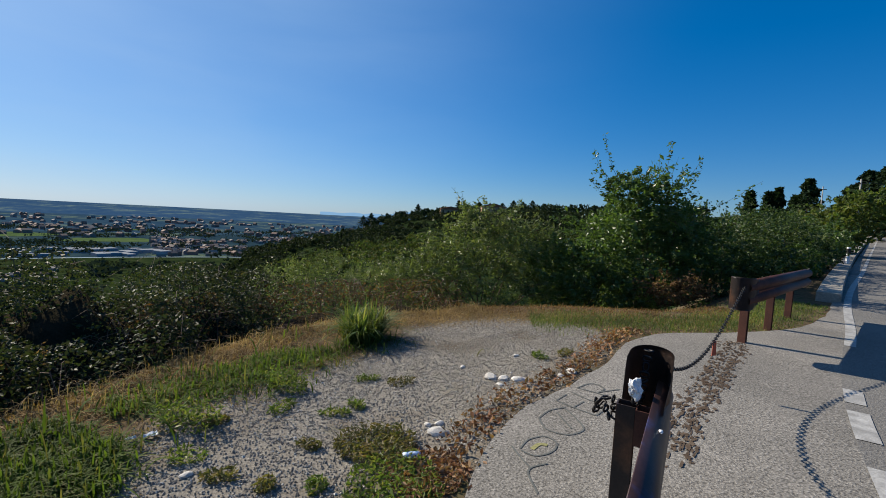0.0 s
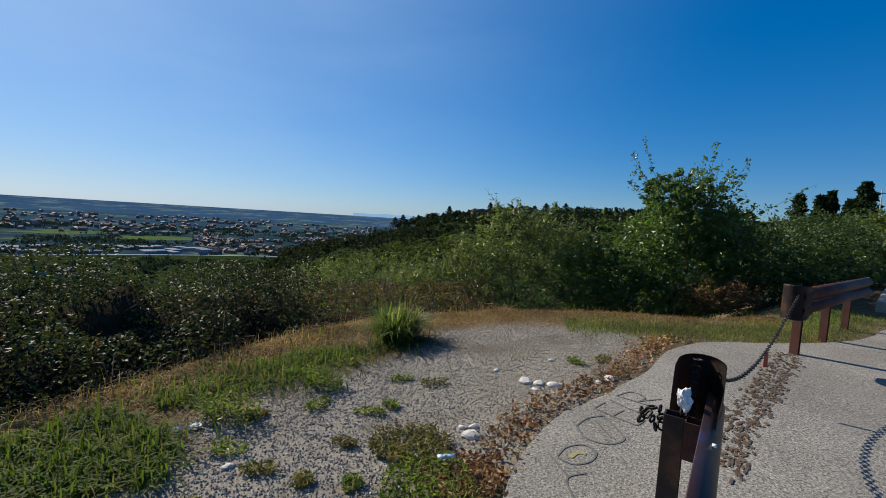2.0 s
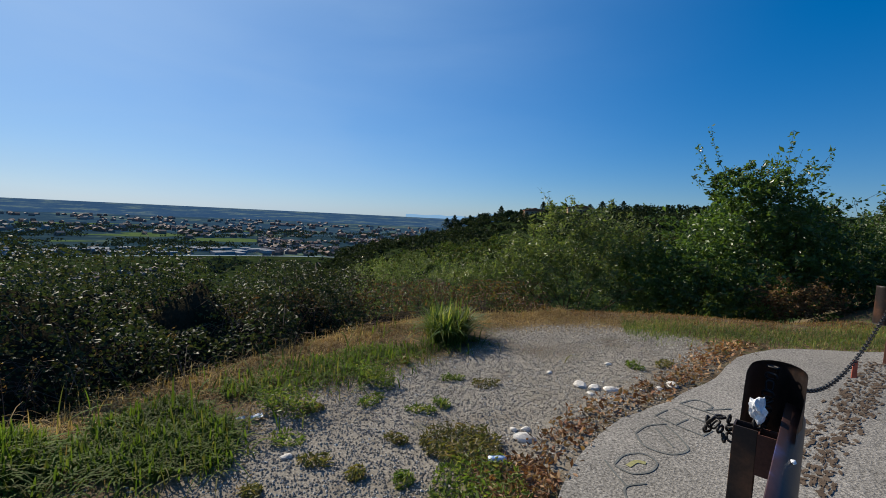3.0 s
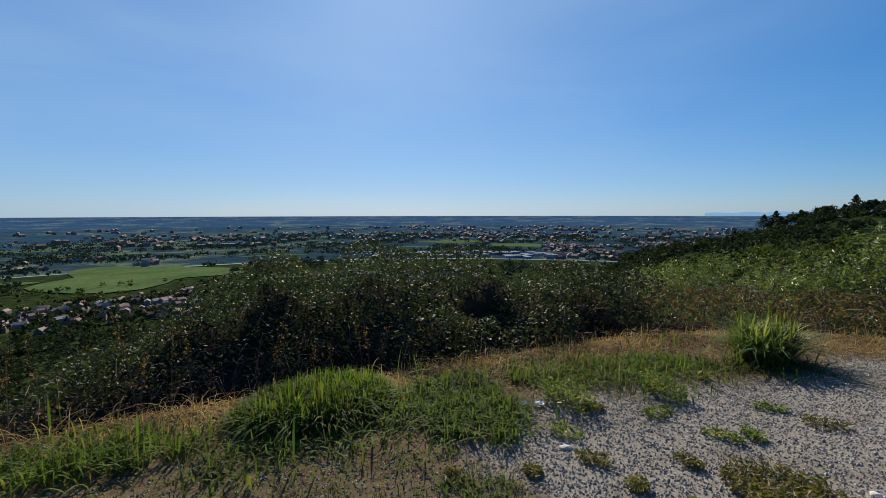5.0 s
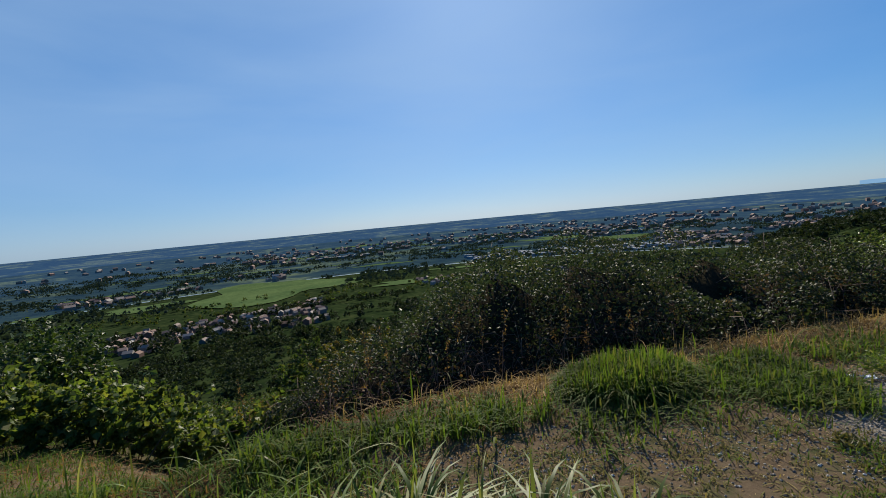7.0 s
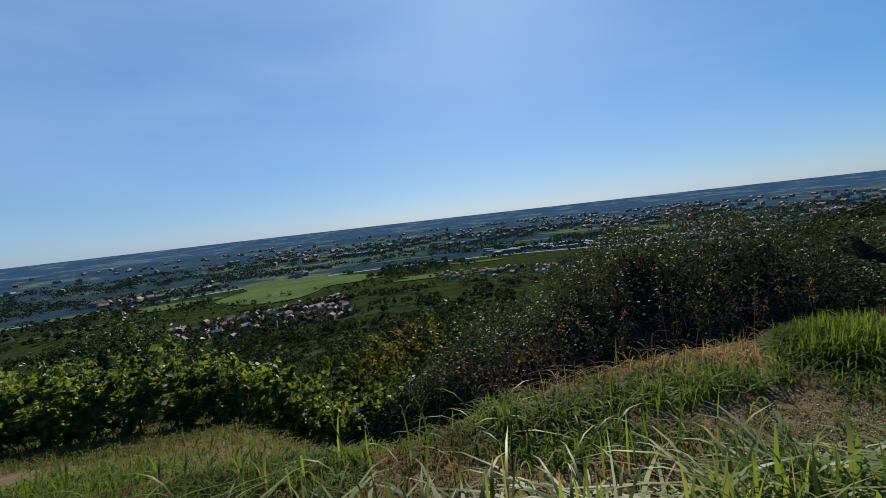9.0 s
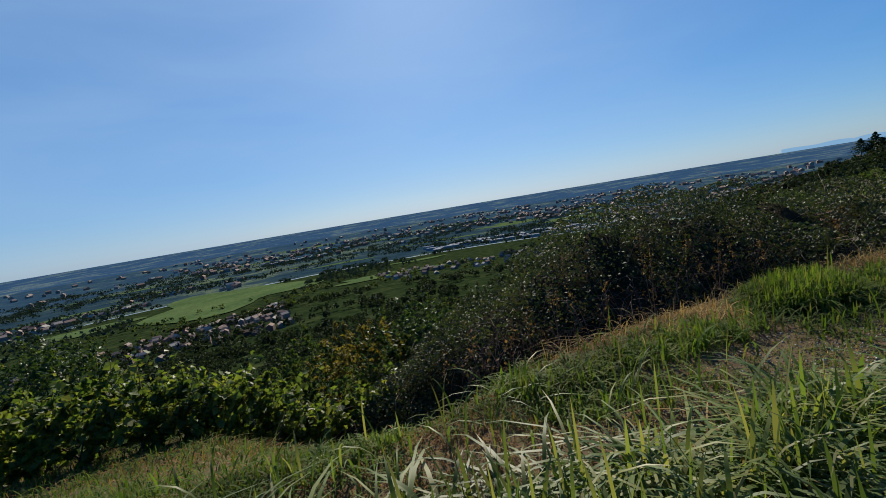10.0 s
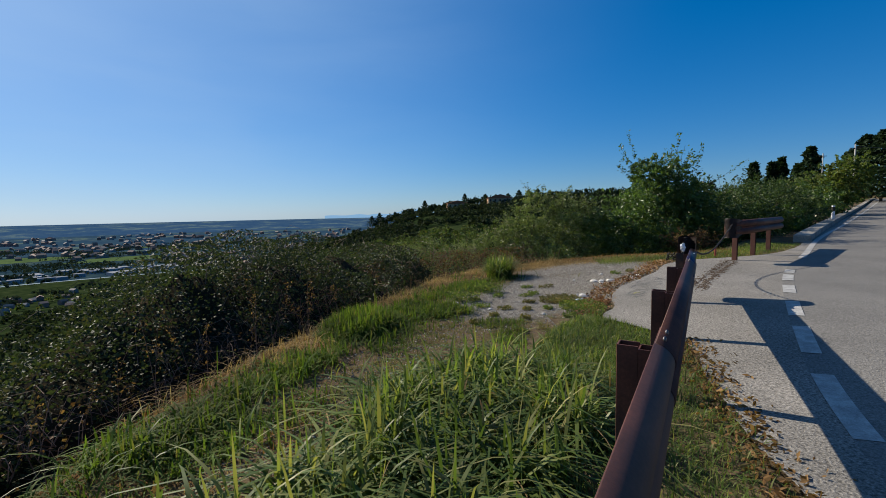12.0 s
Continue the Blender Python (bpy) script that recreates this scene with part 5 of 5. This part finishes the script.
M_PEBBLE = pebble_material()
gx, gy = rng.uniform(-2.6, 2.6, 84000), rng.uniform(1.1, 7.3, 84000)
k = inside(GRAVEL, gx + rng.normal(0, 0.12, 84000), gy + rng.normal(0, 0.12, 84000)) & (side(LEFT_EDGE, np.stack([gx, gy], 1)) > 0.03)
pebbles("gravel", gx[k], gy[k], 0.0066, M_PEBBLE, "loose grey gravel of the lay-by")
k2 = k & (rng.uniform(0, 1, 84000) < 0.05)
pebbles("gravel", gx[k2] + 0.02, gy[k2], 0.011, M_PEBBLE, "coarser loose stones of the lay-by")
x, y = along_line(3200, [(-3.4, -1.2), (-3.0, 0.3), (-2.4, 1.4), (-1.7, 2.2), (-0.9, 2.2)], 0.35)
pebbles("gravel", x, y, 0.008, M_PEBBLE, "grey gravel showing through the verge")


def stone(x_, y_, s, label):
    z_ = float(ground_z(np.array([x_]), np.array([y_]))[0])
    bm = bmesh.new()
    bmesh.ops.create_icosphere(bm, subdivisions=2, radius=1)
    off = Vector((x_ * 7, y_ * 5, 0))
    for v in bm.verts:
        f = 1 + 0.35 * noise.noise(v.co * 1.4 + off)
        v.co = Vector((v.co.x * f * s[0], v.co.y * f * s[1], max(-0.3, v.co.z) * f * s[2]))
    me = bpy.data.meshes.new("stone")
    bm.to_mesh(me)
    bm.free()
    me.materials.append(M_STONE)
    ob = new("stone", me)
    ob.matrix_world = pose(x_, y_, z_ + s[2] * 0.25, 0, 0, x_ * 200)
    tagged(ob, label, "stone", "pale stones on the gravel")


for x_, y_, s in ((0.0, 3.47, (0.085, 0.06, 0.035)), (0.56, 4.56, (0.08, 0.06, 0.035)), (0.68, 4.5, (0.05, 0.06, 0.03)), (0.83, 4.44, (0.08, 0.05, 0.035)), (1.42, 4.62, (0.07, 0.05, 0.03)), (1.27, 4.52, (0.045, 0.035, 0.02)),
                  (0.02, 3.62, (0.04, 0.03, 0.02)), (-0.08, 3.6, (0.03, 0.025, 0.02)), (0.62, 4.36, (0.04, 0.03, 0.015)), (1.1, 4.45, (0.03, 0.03, 0.015)), (0.95, 5.2, (0.04, 0.03, 0.02)), (-1.6, 2.9, (0.04, 0.03, 0.02)), (-0.9, 2.5, (0.035, 0.03, 0.02)), (0.3, 4.9, (0.035, 0.03, 0.02)), (-2.3, -0.9, (0.05, 0.04, 0.02)), (-2.1, 0.4, (0.04, 0.03, 0.02))):
    stone(x_, y_, s, "pale flat stone lying on the gravel")

# crushed can and scraps of litter
can = thing("drink_can", (-0.19, 3.12, float(ground_z(np.array([-0.19]), np.array([3.12]))[0]) + 0.03), "crushed blue and white drink can on the gravel", "can", turn=15)
bm = bmesh.new()
prev = None
for k in range(9):
    u = -0.06 + 0.12 * k / 8
    r = 0.031 if 0 < k < 8 else 0.024
    ring = [bm.verts.new((u + 0.004 * math.sin(3 * a + k), r * math.cos(a) * (1 + 0.12 * math.sin(2 * a + k)), r * 0.72 * math.sin(a))) for a in np.linspace(0, 2 * math.pi, 13)[:-1]]
    if prev:
        for i in range(12):
            bm.faces.new((prev[i], prev[(i + 1) % 12], ring[(i + 1) % 12], ring[i]))
    else:
        bm.faces.new(ring[::-1])
    prev = ring
bm.faces.new(prev)
part("can_body", bm, surface("can_print", (0.08, 0.22, 0.5), (0.75, 0.8, 0.85), 28, 90, 0.3, 0.1, 0.002, (0.5, 0.6, 0.75)), can, smooth=True)
for x_, y_, s in ((-2.1, 3.34, 0.05), (-2.2, 3.28, 0.035), (-1.95, -2.2, 0.04)):
    bm = bmesh.new()
    bmesh.ops.create_grid(bm, x_segments=7, y_segments=5, size=s)
    for v in bm.verts:
        v.co.z = 0.05 * abs(noise.noise(v.co * 30 + Vector((x_, y_, 0)))) + 0.01
        v.co.y *= 0.6
    bmesh.ops.solidify(bm, geom=bm.faces[:], thickness=0.001)
    me = bpy.data.meshes.new("paper_scrap")
    bm.to_mesh(me)
    bm.free()
    me.materials.append(M_WHITE)
    o = new("paper_scrap", me)
    o.matrix_world = pose(x_, y_, float(ground_z(np.array([x_]), np.array([y_]))[0]) + 0.01, 0, 0, 40)
    tagged(o, "crumpled white paper scrap in the verge", "litter")

# dry leaves along the asphalt's edge
x, y = along_line(1700, [(-0.3, 2.2), (-0.02, 2.75), (0.2, 3.2), (0.5, 3.75), (1.1, 4.3), (1.7, 4.85), (2.3, 5.7), (2.9, 6.15)], 0.11, 0.06)
k = side(LEFT_EDGE, np.stack([x, y], 1)) > -0.06
x, y = x[k], y[k]
v, f = leaf_mesh(np.column_stack([x, y, np.maximum(ground_z(x, y), plateau(x, y) - 0.02) + rng.uniform(0.005, 0.03, len(x))]), 0.045, 0.5, 0.0)
L_RED = leafy("fallen_leaf", ((0.12, 0.055, 0.03), (0.22, 0.10, 0.05), (0.34, 0.22, 0.13), (0.10, 0.07, 0.045)), 0.7, 0.2)
put("fallen_leaves", v, f, L_RED, label="reddish brown fallen leaves along the asphalt", category="leaves", kind="stuff")
x, y = along_line(1500, [(0.12, 0.9), (-0.25, -0.15), (-0.48, -0.75), (-0.75, -1.5), (-1.4, -2.8)], 0.1, 0.02)
v, f = leaf_mesh(np.column_stack([x, y, plateau(x, y) + rng.uniform(0.0, 0.02, len(x))]), 0.04, 0.5, 0.0)
put("fallen_leaves", v, f, L_STRAW, label="dry pale leaves along the road's edge", category="leaves", kind="stuff")
# weeds on the gravel
def weed(x_, y_, rx, ry, n, h, mat, label):
    x, y = scatter(n, x_, y_, rx, ry, rng.uniform(0, 3))
    v, f = leaf_mesh(on_ground(x, y) + np.column_stack([x * 0, x * 0, rng.uniform(0.0, h, n)]), 0.04, 0.35, 0.5)
    put("weed_patch", v, f, mat, label=label, category="weeds", group="weeds on the gravel", kind="stuff")


L_WEED = leafy("weed_leaf", ((0.07, 0.08, 0.03), (0.13, 0.13, 0.045), (0.20, 0.15, 0.075), (0.10, 0.13, 0.035)), 0.6, 0.3)
weed(-0.46, 3.3, 0.30, 0.26, 1500, 0.07, L_WEED, "low brownish green weed patch on the gravel")
weed(-0.28, 2.75, 0.45, 0.3, 1700, 0.06, L_GRASS, "low green weeds at the asphalt's corner")
weed(-0.1, 2.95, 0.3, 0.25, 900, 0.04, L_RED, "reddish weeds and leaves at the asphalt's corner")
for x_, y_ in ((-0.70, 4.59), (-0.35, 4.51), (-1.32, 4.98), (-0.94, 3.28), (-0.71, 3.97), (1.54, 5.22), (1.21, 5.13), (-1.38, 2.88), (-1.33, 3.88), (-1.07, 2.8), (-0.76, 2.81), (-1.7, 3.1), (-0.85, 3.8), (-1.6, 2.5), (-1.2, 2.3), (-0.6, 2.3), (-1.9, 2.1), (-1.4, 1.7), (-1.75, 3.6)):
    weed(x_, y_, rng.uniform(0.06, 0.16), rng.uniform(0.05, 0.11), 150, 0.05, L_WEED if rng.uniform() < 0.55 else L_GRASS, "small weed tuft on the gravel")
weed(-1.95, 3.55, 0.28, 0.16, 700, 0.16, L_GRASS, "leafy green plant at the gravel's edge")
weed(-1.45, 4.35, 0.3, 0.14, 700, 0.14, L_GRASS, "leafy green plant at the gravel's edge")
weed(-3.3, -1.75, 0.1, 0.1, 160, 0.28, L_DARK, "dark thistle on the verge")


# dirt crumbs washed across the asphalt
x, y = along_line(380, [(1.55, 3.0), (1.95, 3.5), (2.35, 3.9), (2.85, 4.45), (3.5, 5.15), (3.9, 5.6)], 0.07)
x, y = clumped(x, y, 3.0, -0.15, 17)
p_ = np.column_stack([x, y, plateau(x, y)])
v, f = leaf_mesh(p_, 0.032, 0.8, 0.0)
v[:, 2] = np.repeat(plateau(x, y), 4) + 0.002 + 0.008 * rng.uniform(0, 1, len(v))
M_DIRT = surface("damp_dirt", (0.065, 0.047, 0.036), (0.125, 0.095, 0.072), 10, 60, 1.0, 0.5, 0.004)
put("dirt", v, f, M_DIRT, label="dark dirt crumbs washed over the asphalt", category="dirt", kind="stuff")

# films of dirt in two worn tracks
SPILL = resample([(1.5, 2.9), (1.95, 3.5), (2.35, 3.9), (2.85, 4.45), (3.5, 5.15), (3.9, 5.6)], 0.05)
v, f = [], []
for q in range(620):
    k = rng.integers(2, len(SPILL) - 3)
    t_ = unit(SPILL[k + 2] - SPILL[k - 2])
    n_ = np.array((-t_[1], t_[0]))
    c = SPILL[k] + n_ * (rng.choice((-0.07, 0.08)) + rng.normal(0, 0.042)) + t_ * rng.normal(0, 0.1)
    ln, wd, ph = rng.uniform(0.008, 0.045), rng.uniform(0.004, 0.017), rng.uniform(0, 6, 3)
    ring = []
    for a in np.linspace(0, 2 * math.pi, 16, endpoint=False):
        r_ = 1 + 0.28 * math.sin(2 * a + ph[0]) + 0.22 * math.sin(5 * a + ph[1]) + 0.12 * math.sin(7 * a + ph[2])
        ring.append(c + t_ * ln * r_ * math.cos(a) + n_ * wd * r_ * math.sin(a))
    ring = np.array(ring)
    f.append(tuple(range(len(v), len(v) + 16)))
    v += np.column_stack([ring, plateau(ring[:, 0], ring[:, 1]) + 0.002 + 0.000008 * q]).tolist()
put("dirt", v, f, M_DIRT, label="dark films of dirt washed over the asphalt", category="dirt", kind="stuff")

# sprayed letters on the lay-by: worn strokes
def stroke(pts, width, mat):
    p = resample(pts, 0.02) if len(pts) > 2 else np.linspace(pts[0], pts[1], 12)
    v, f = ribbon(beside(p, -width / 2), beside(p, width / 2), 2, 0.004)
    put("sprayed_stroke", v, f, mat, road)


for pts in ([(0.51, 3.16), (0.54, 3.02), (0.58, 2.88)], [(0.70, 2.92), (0.58, 2.88), (0.56, 2.62)],
            [(0.56, 3.12), (0.66, 3.24), (0.78, 3.26), (0.83, 3.17), (0.76, 3.05), (0.64, 3.02), (0.56, 3.10)],
            [(0.80, 3.55), (0.93, 3.68), (1.07, 3.72)], [(0.80, 3.55), (0.82, 3.36), (0.95, 3.27), (1.08, 3.33), (1.09, 3.5), (1.06, 3.7)], [(0.97, 3.64), (1.0, 3.36)],
            [(1.03, 3.86), (1.14, 3.7), (1.26, 3.55)], [(1.26, 3.55), (1.36, 3.64)], [(1.14, 3.72), (1.26, 3.82)], [(1.03, 3.86), (1.16, 3.98)],
            [(1.22, 4.02), (1.32, 3.84), (1.42, 3.72)], [(1.30, 4.12), (1.44, 3.98), (1.56, 3.84)], [(1.30, 4.12), (1.48, 4.2), (1.54, 4.08), (1.44, 3.98)], [(1.46, 4.0), (1.67, 4.05)]):
    stroke(pts, 0.014, M_GRAFFITI)
stroke([(0.64, 3.1), (0.72, 3.16), (0.76, 3.14)], 0.035, M_GRAFFITI2)


# delineator, poles and wire along the road
d = thing("delineator", (17.6, 18.0, flat(17.6, 18.0)), "white roadside delineator post with a dark band", "post")
bm = bmesh.new()
prism(bm, [(-0.06, -0.04), (0.06, -0.04), (0.06, 0.03), (0.02, 0.05), (-0.02, 0.05), (-0.06, 0.03)], 1.0, "z", -0.1)
part("post_body", bm, M_WHITE, d)
bm = bmesh.new()
prism(bm, [(-0.063, -0.043), (0.063, -0.043), (0.063, 0.033), (0.02, 0.053), (-0.02, 0.053), (-0.063, 0.033)], 0.22, "z", 0.62)
part("band", bm, M_CHAIN, d, "dark reflector band")
M_POLE = plain("grey_pole_concrete", (0.34, 0.33, 0.31), 0.9)
tops = []
for az, r, el in ((45.0, 62, 5.9), (42.4, 90, 5.2)):
    x_, y_, _ = polar(az, r)
    z_ = float(ground_z(np.array([x_]), np.array([y_]))[0])
    top = 1.6 + r * math.tan(radians(el))
    p = thing("utility_pole", (x_, y_, z_), "grey utility pole among the trees", "pole", "utility poles")
    bm = bmesh.new()
    tube(bm, [(0, 0, -0.3), (0, 0, top - z_)], 0.10, 8, 0.07)
    part("pole", bm, M_POLE, p, smooth=True)
    bm = bmesh.new()
    prism(bm, [(-0.6, 0), (0.6, 0), (0.6, 0.1), (-0.6, 0.1)], 0.1, "y", -0.05)
    bmesh.ops.translate(bm, verts=bm.verts, vec=(0, 0, top - z_ - 0.5))
    part("crossarm", bm, M_BARK, p)
    tops.append(Vector((x_, y_, top - 0.2)))
bm = bmesh.new()
a, c = tops[0], tops[0] + Vector((26, 6, 1.5))
tube(bm, [a.lerp(c, k / 12) - Vector((0, 0, 3.2 * (k / 12) * (1 - k / 12))) for k in range(13)], 0.025, 5)
me = bpy.data.meshes.new("overhead_wire")
bm.to_mesh(me)
bm.free()
me.materials.append(M_CHAIN)
tagged(new("overhead_wire", me), "thin overhead wire between poles", "wire")

# houses on the hill
def house(az, r, w, dpt, h, label, lift=0.0):
    x_, y_, _ = polar(az, r)
    z_ = float(ground_z(np.array([x_]), np.array([y_]))[0]) + lift
    e = thing("house", (x_, y_, z_), label, "house", "houses on the hill", turn=-az + 8)
    bm = bmesh.new()
    prism(bm, [(-w / 2, -3), (w / 2, -3), (w / 2, h), (-w / 2, h)], dpt, "y", -dpt / 2)
    wall_ = part("wall", bm, M_PLASTER, e)
    bm = bmesh.new()
    prism(bm, [(-w / 2 - 0.6, h), (w / 2 + 0.6, h), (w / 2 - 0.4, h + 0.5), (0, h + w * 0.16), (-w / 2 + 0.4, h + 0.5)], dpt + 1, "y", -dpt / 2 - 0.5)
    part("roof", bm, M_ROOF, e, "red-brown tiled roof")
    for k in range(max(2, int(w / 3))):
        bm = bmesh.new()
        cx = -w / 2 + (k + 0.5) * w / max(2, int(w / 3))
        prism(bm, [(cx - 0.5, h * 0.45), (cx + 0.5, h * 0.45), (cx + 0.5, h * 0.45 + 1.5), (cx - 0.5, h * 0.45 + 1.5)], 0.1, "y", -dpt / 2 - 0.04)
        part("window", bm, M_CHAIN, e)


M_PLASTER = plain("ochre_plaster", (0.45, 0.30, 0.19), 0.9)
M_ROOF = plain("clay_roof", (0.28, 0.11, 0.06), 0.9)
house(2.6, 285, 13, 8, 4, "ochre house with a tiled roof among the ridge trees", 0.5)
house(8.2, 280, 15, 8, 4, "long farmhouse on the wooded hillside", 0.5)
house(3.2, 289, 4, 4, 3, "small stone house on the ridge", 0.5)

# dry seed stalks standing on the edge
for i in range(26):
    x_, y_ = -5.1 + 1.5 * i / 25 + rng.uniform(-0.3, 0.3), -0.8 + 5.0 * i / 25 + rng.uniform(-0.3, 0.3)
    z_ = float(ground_z(np.array([x_]), np.array([y_]))[0])
    h = rng.uniform(0.45, 0.95)
    e = thing("seed_stalk", (x_, y_, z_), "dry upright seed stalk on the edge", "weed", "dry seed stalks")
    bm = bmesh.new()
    lean = Vector((rng.normal(0, 0.12), rng.normal(0, 0.12), 0))
    tube(bm, [Vector((0, 0, 0)), lean * h * 0.4 + Vector((0, 0, h * 0.5)), lean * h + Vector((0, 0, h))], 0.0035, 5, 0.0015)
    part("stalk", bm, M_CANE, e)
    q = rng.uniform(0.6, 1.0, 40)[:, None]
    pts = np.array(lean)[None] * h * q + np.array([(0, 0, h)]) * q + rng.normal(size=(40, 3)) * 0.02
    v, f = leaf_mesh(pts, 0.022, 0.4, 0.8)
    tagged(put("seed_head", v, f, L_STRAW, e), kind="stuff")
conifer(-11.3, 204, -2.6, 1.2)
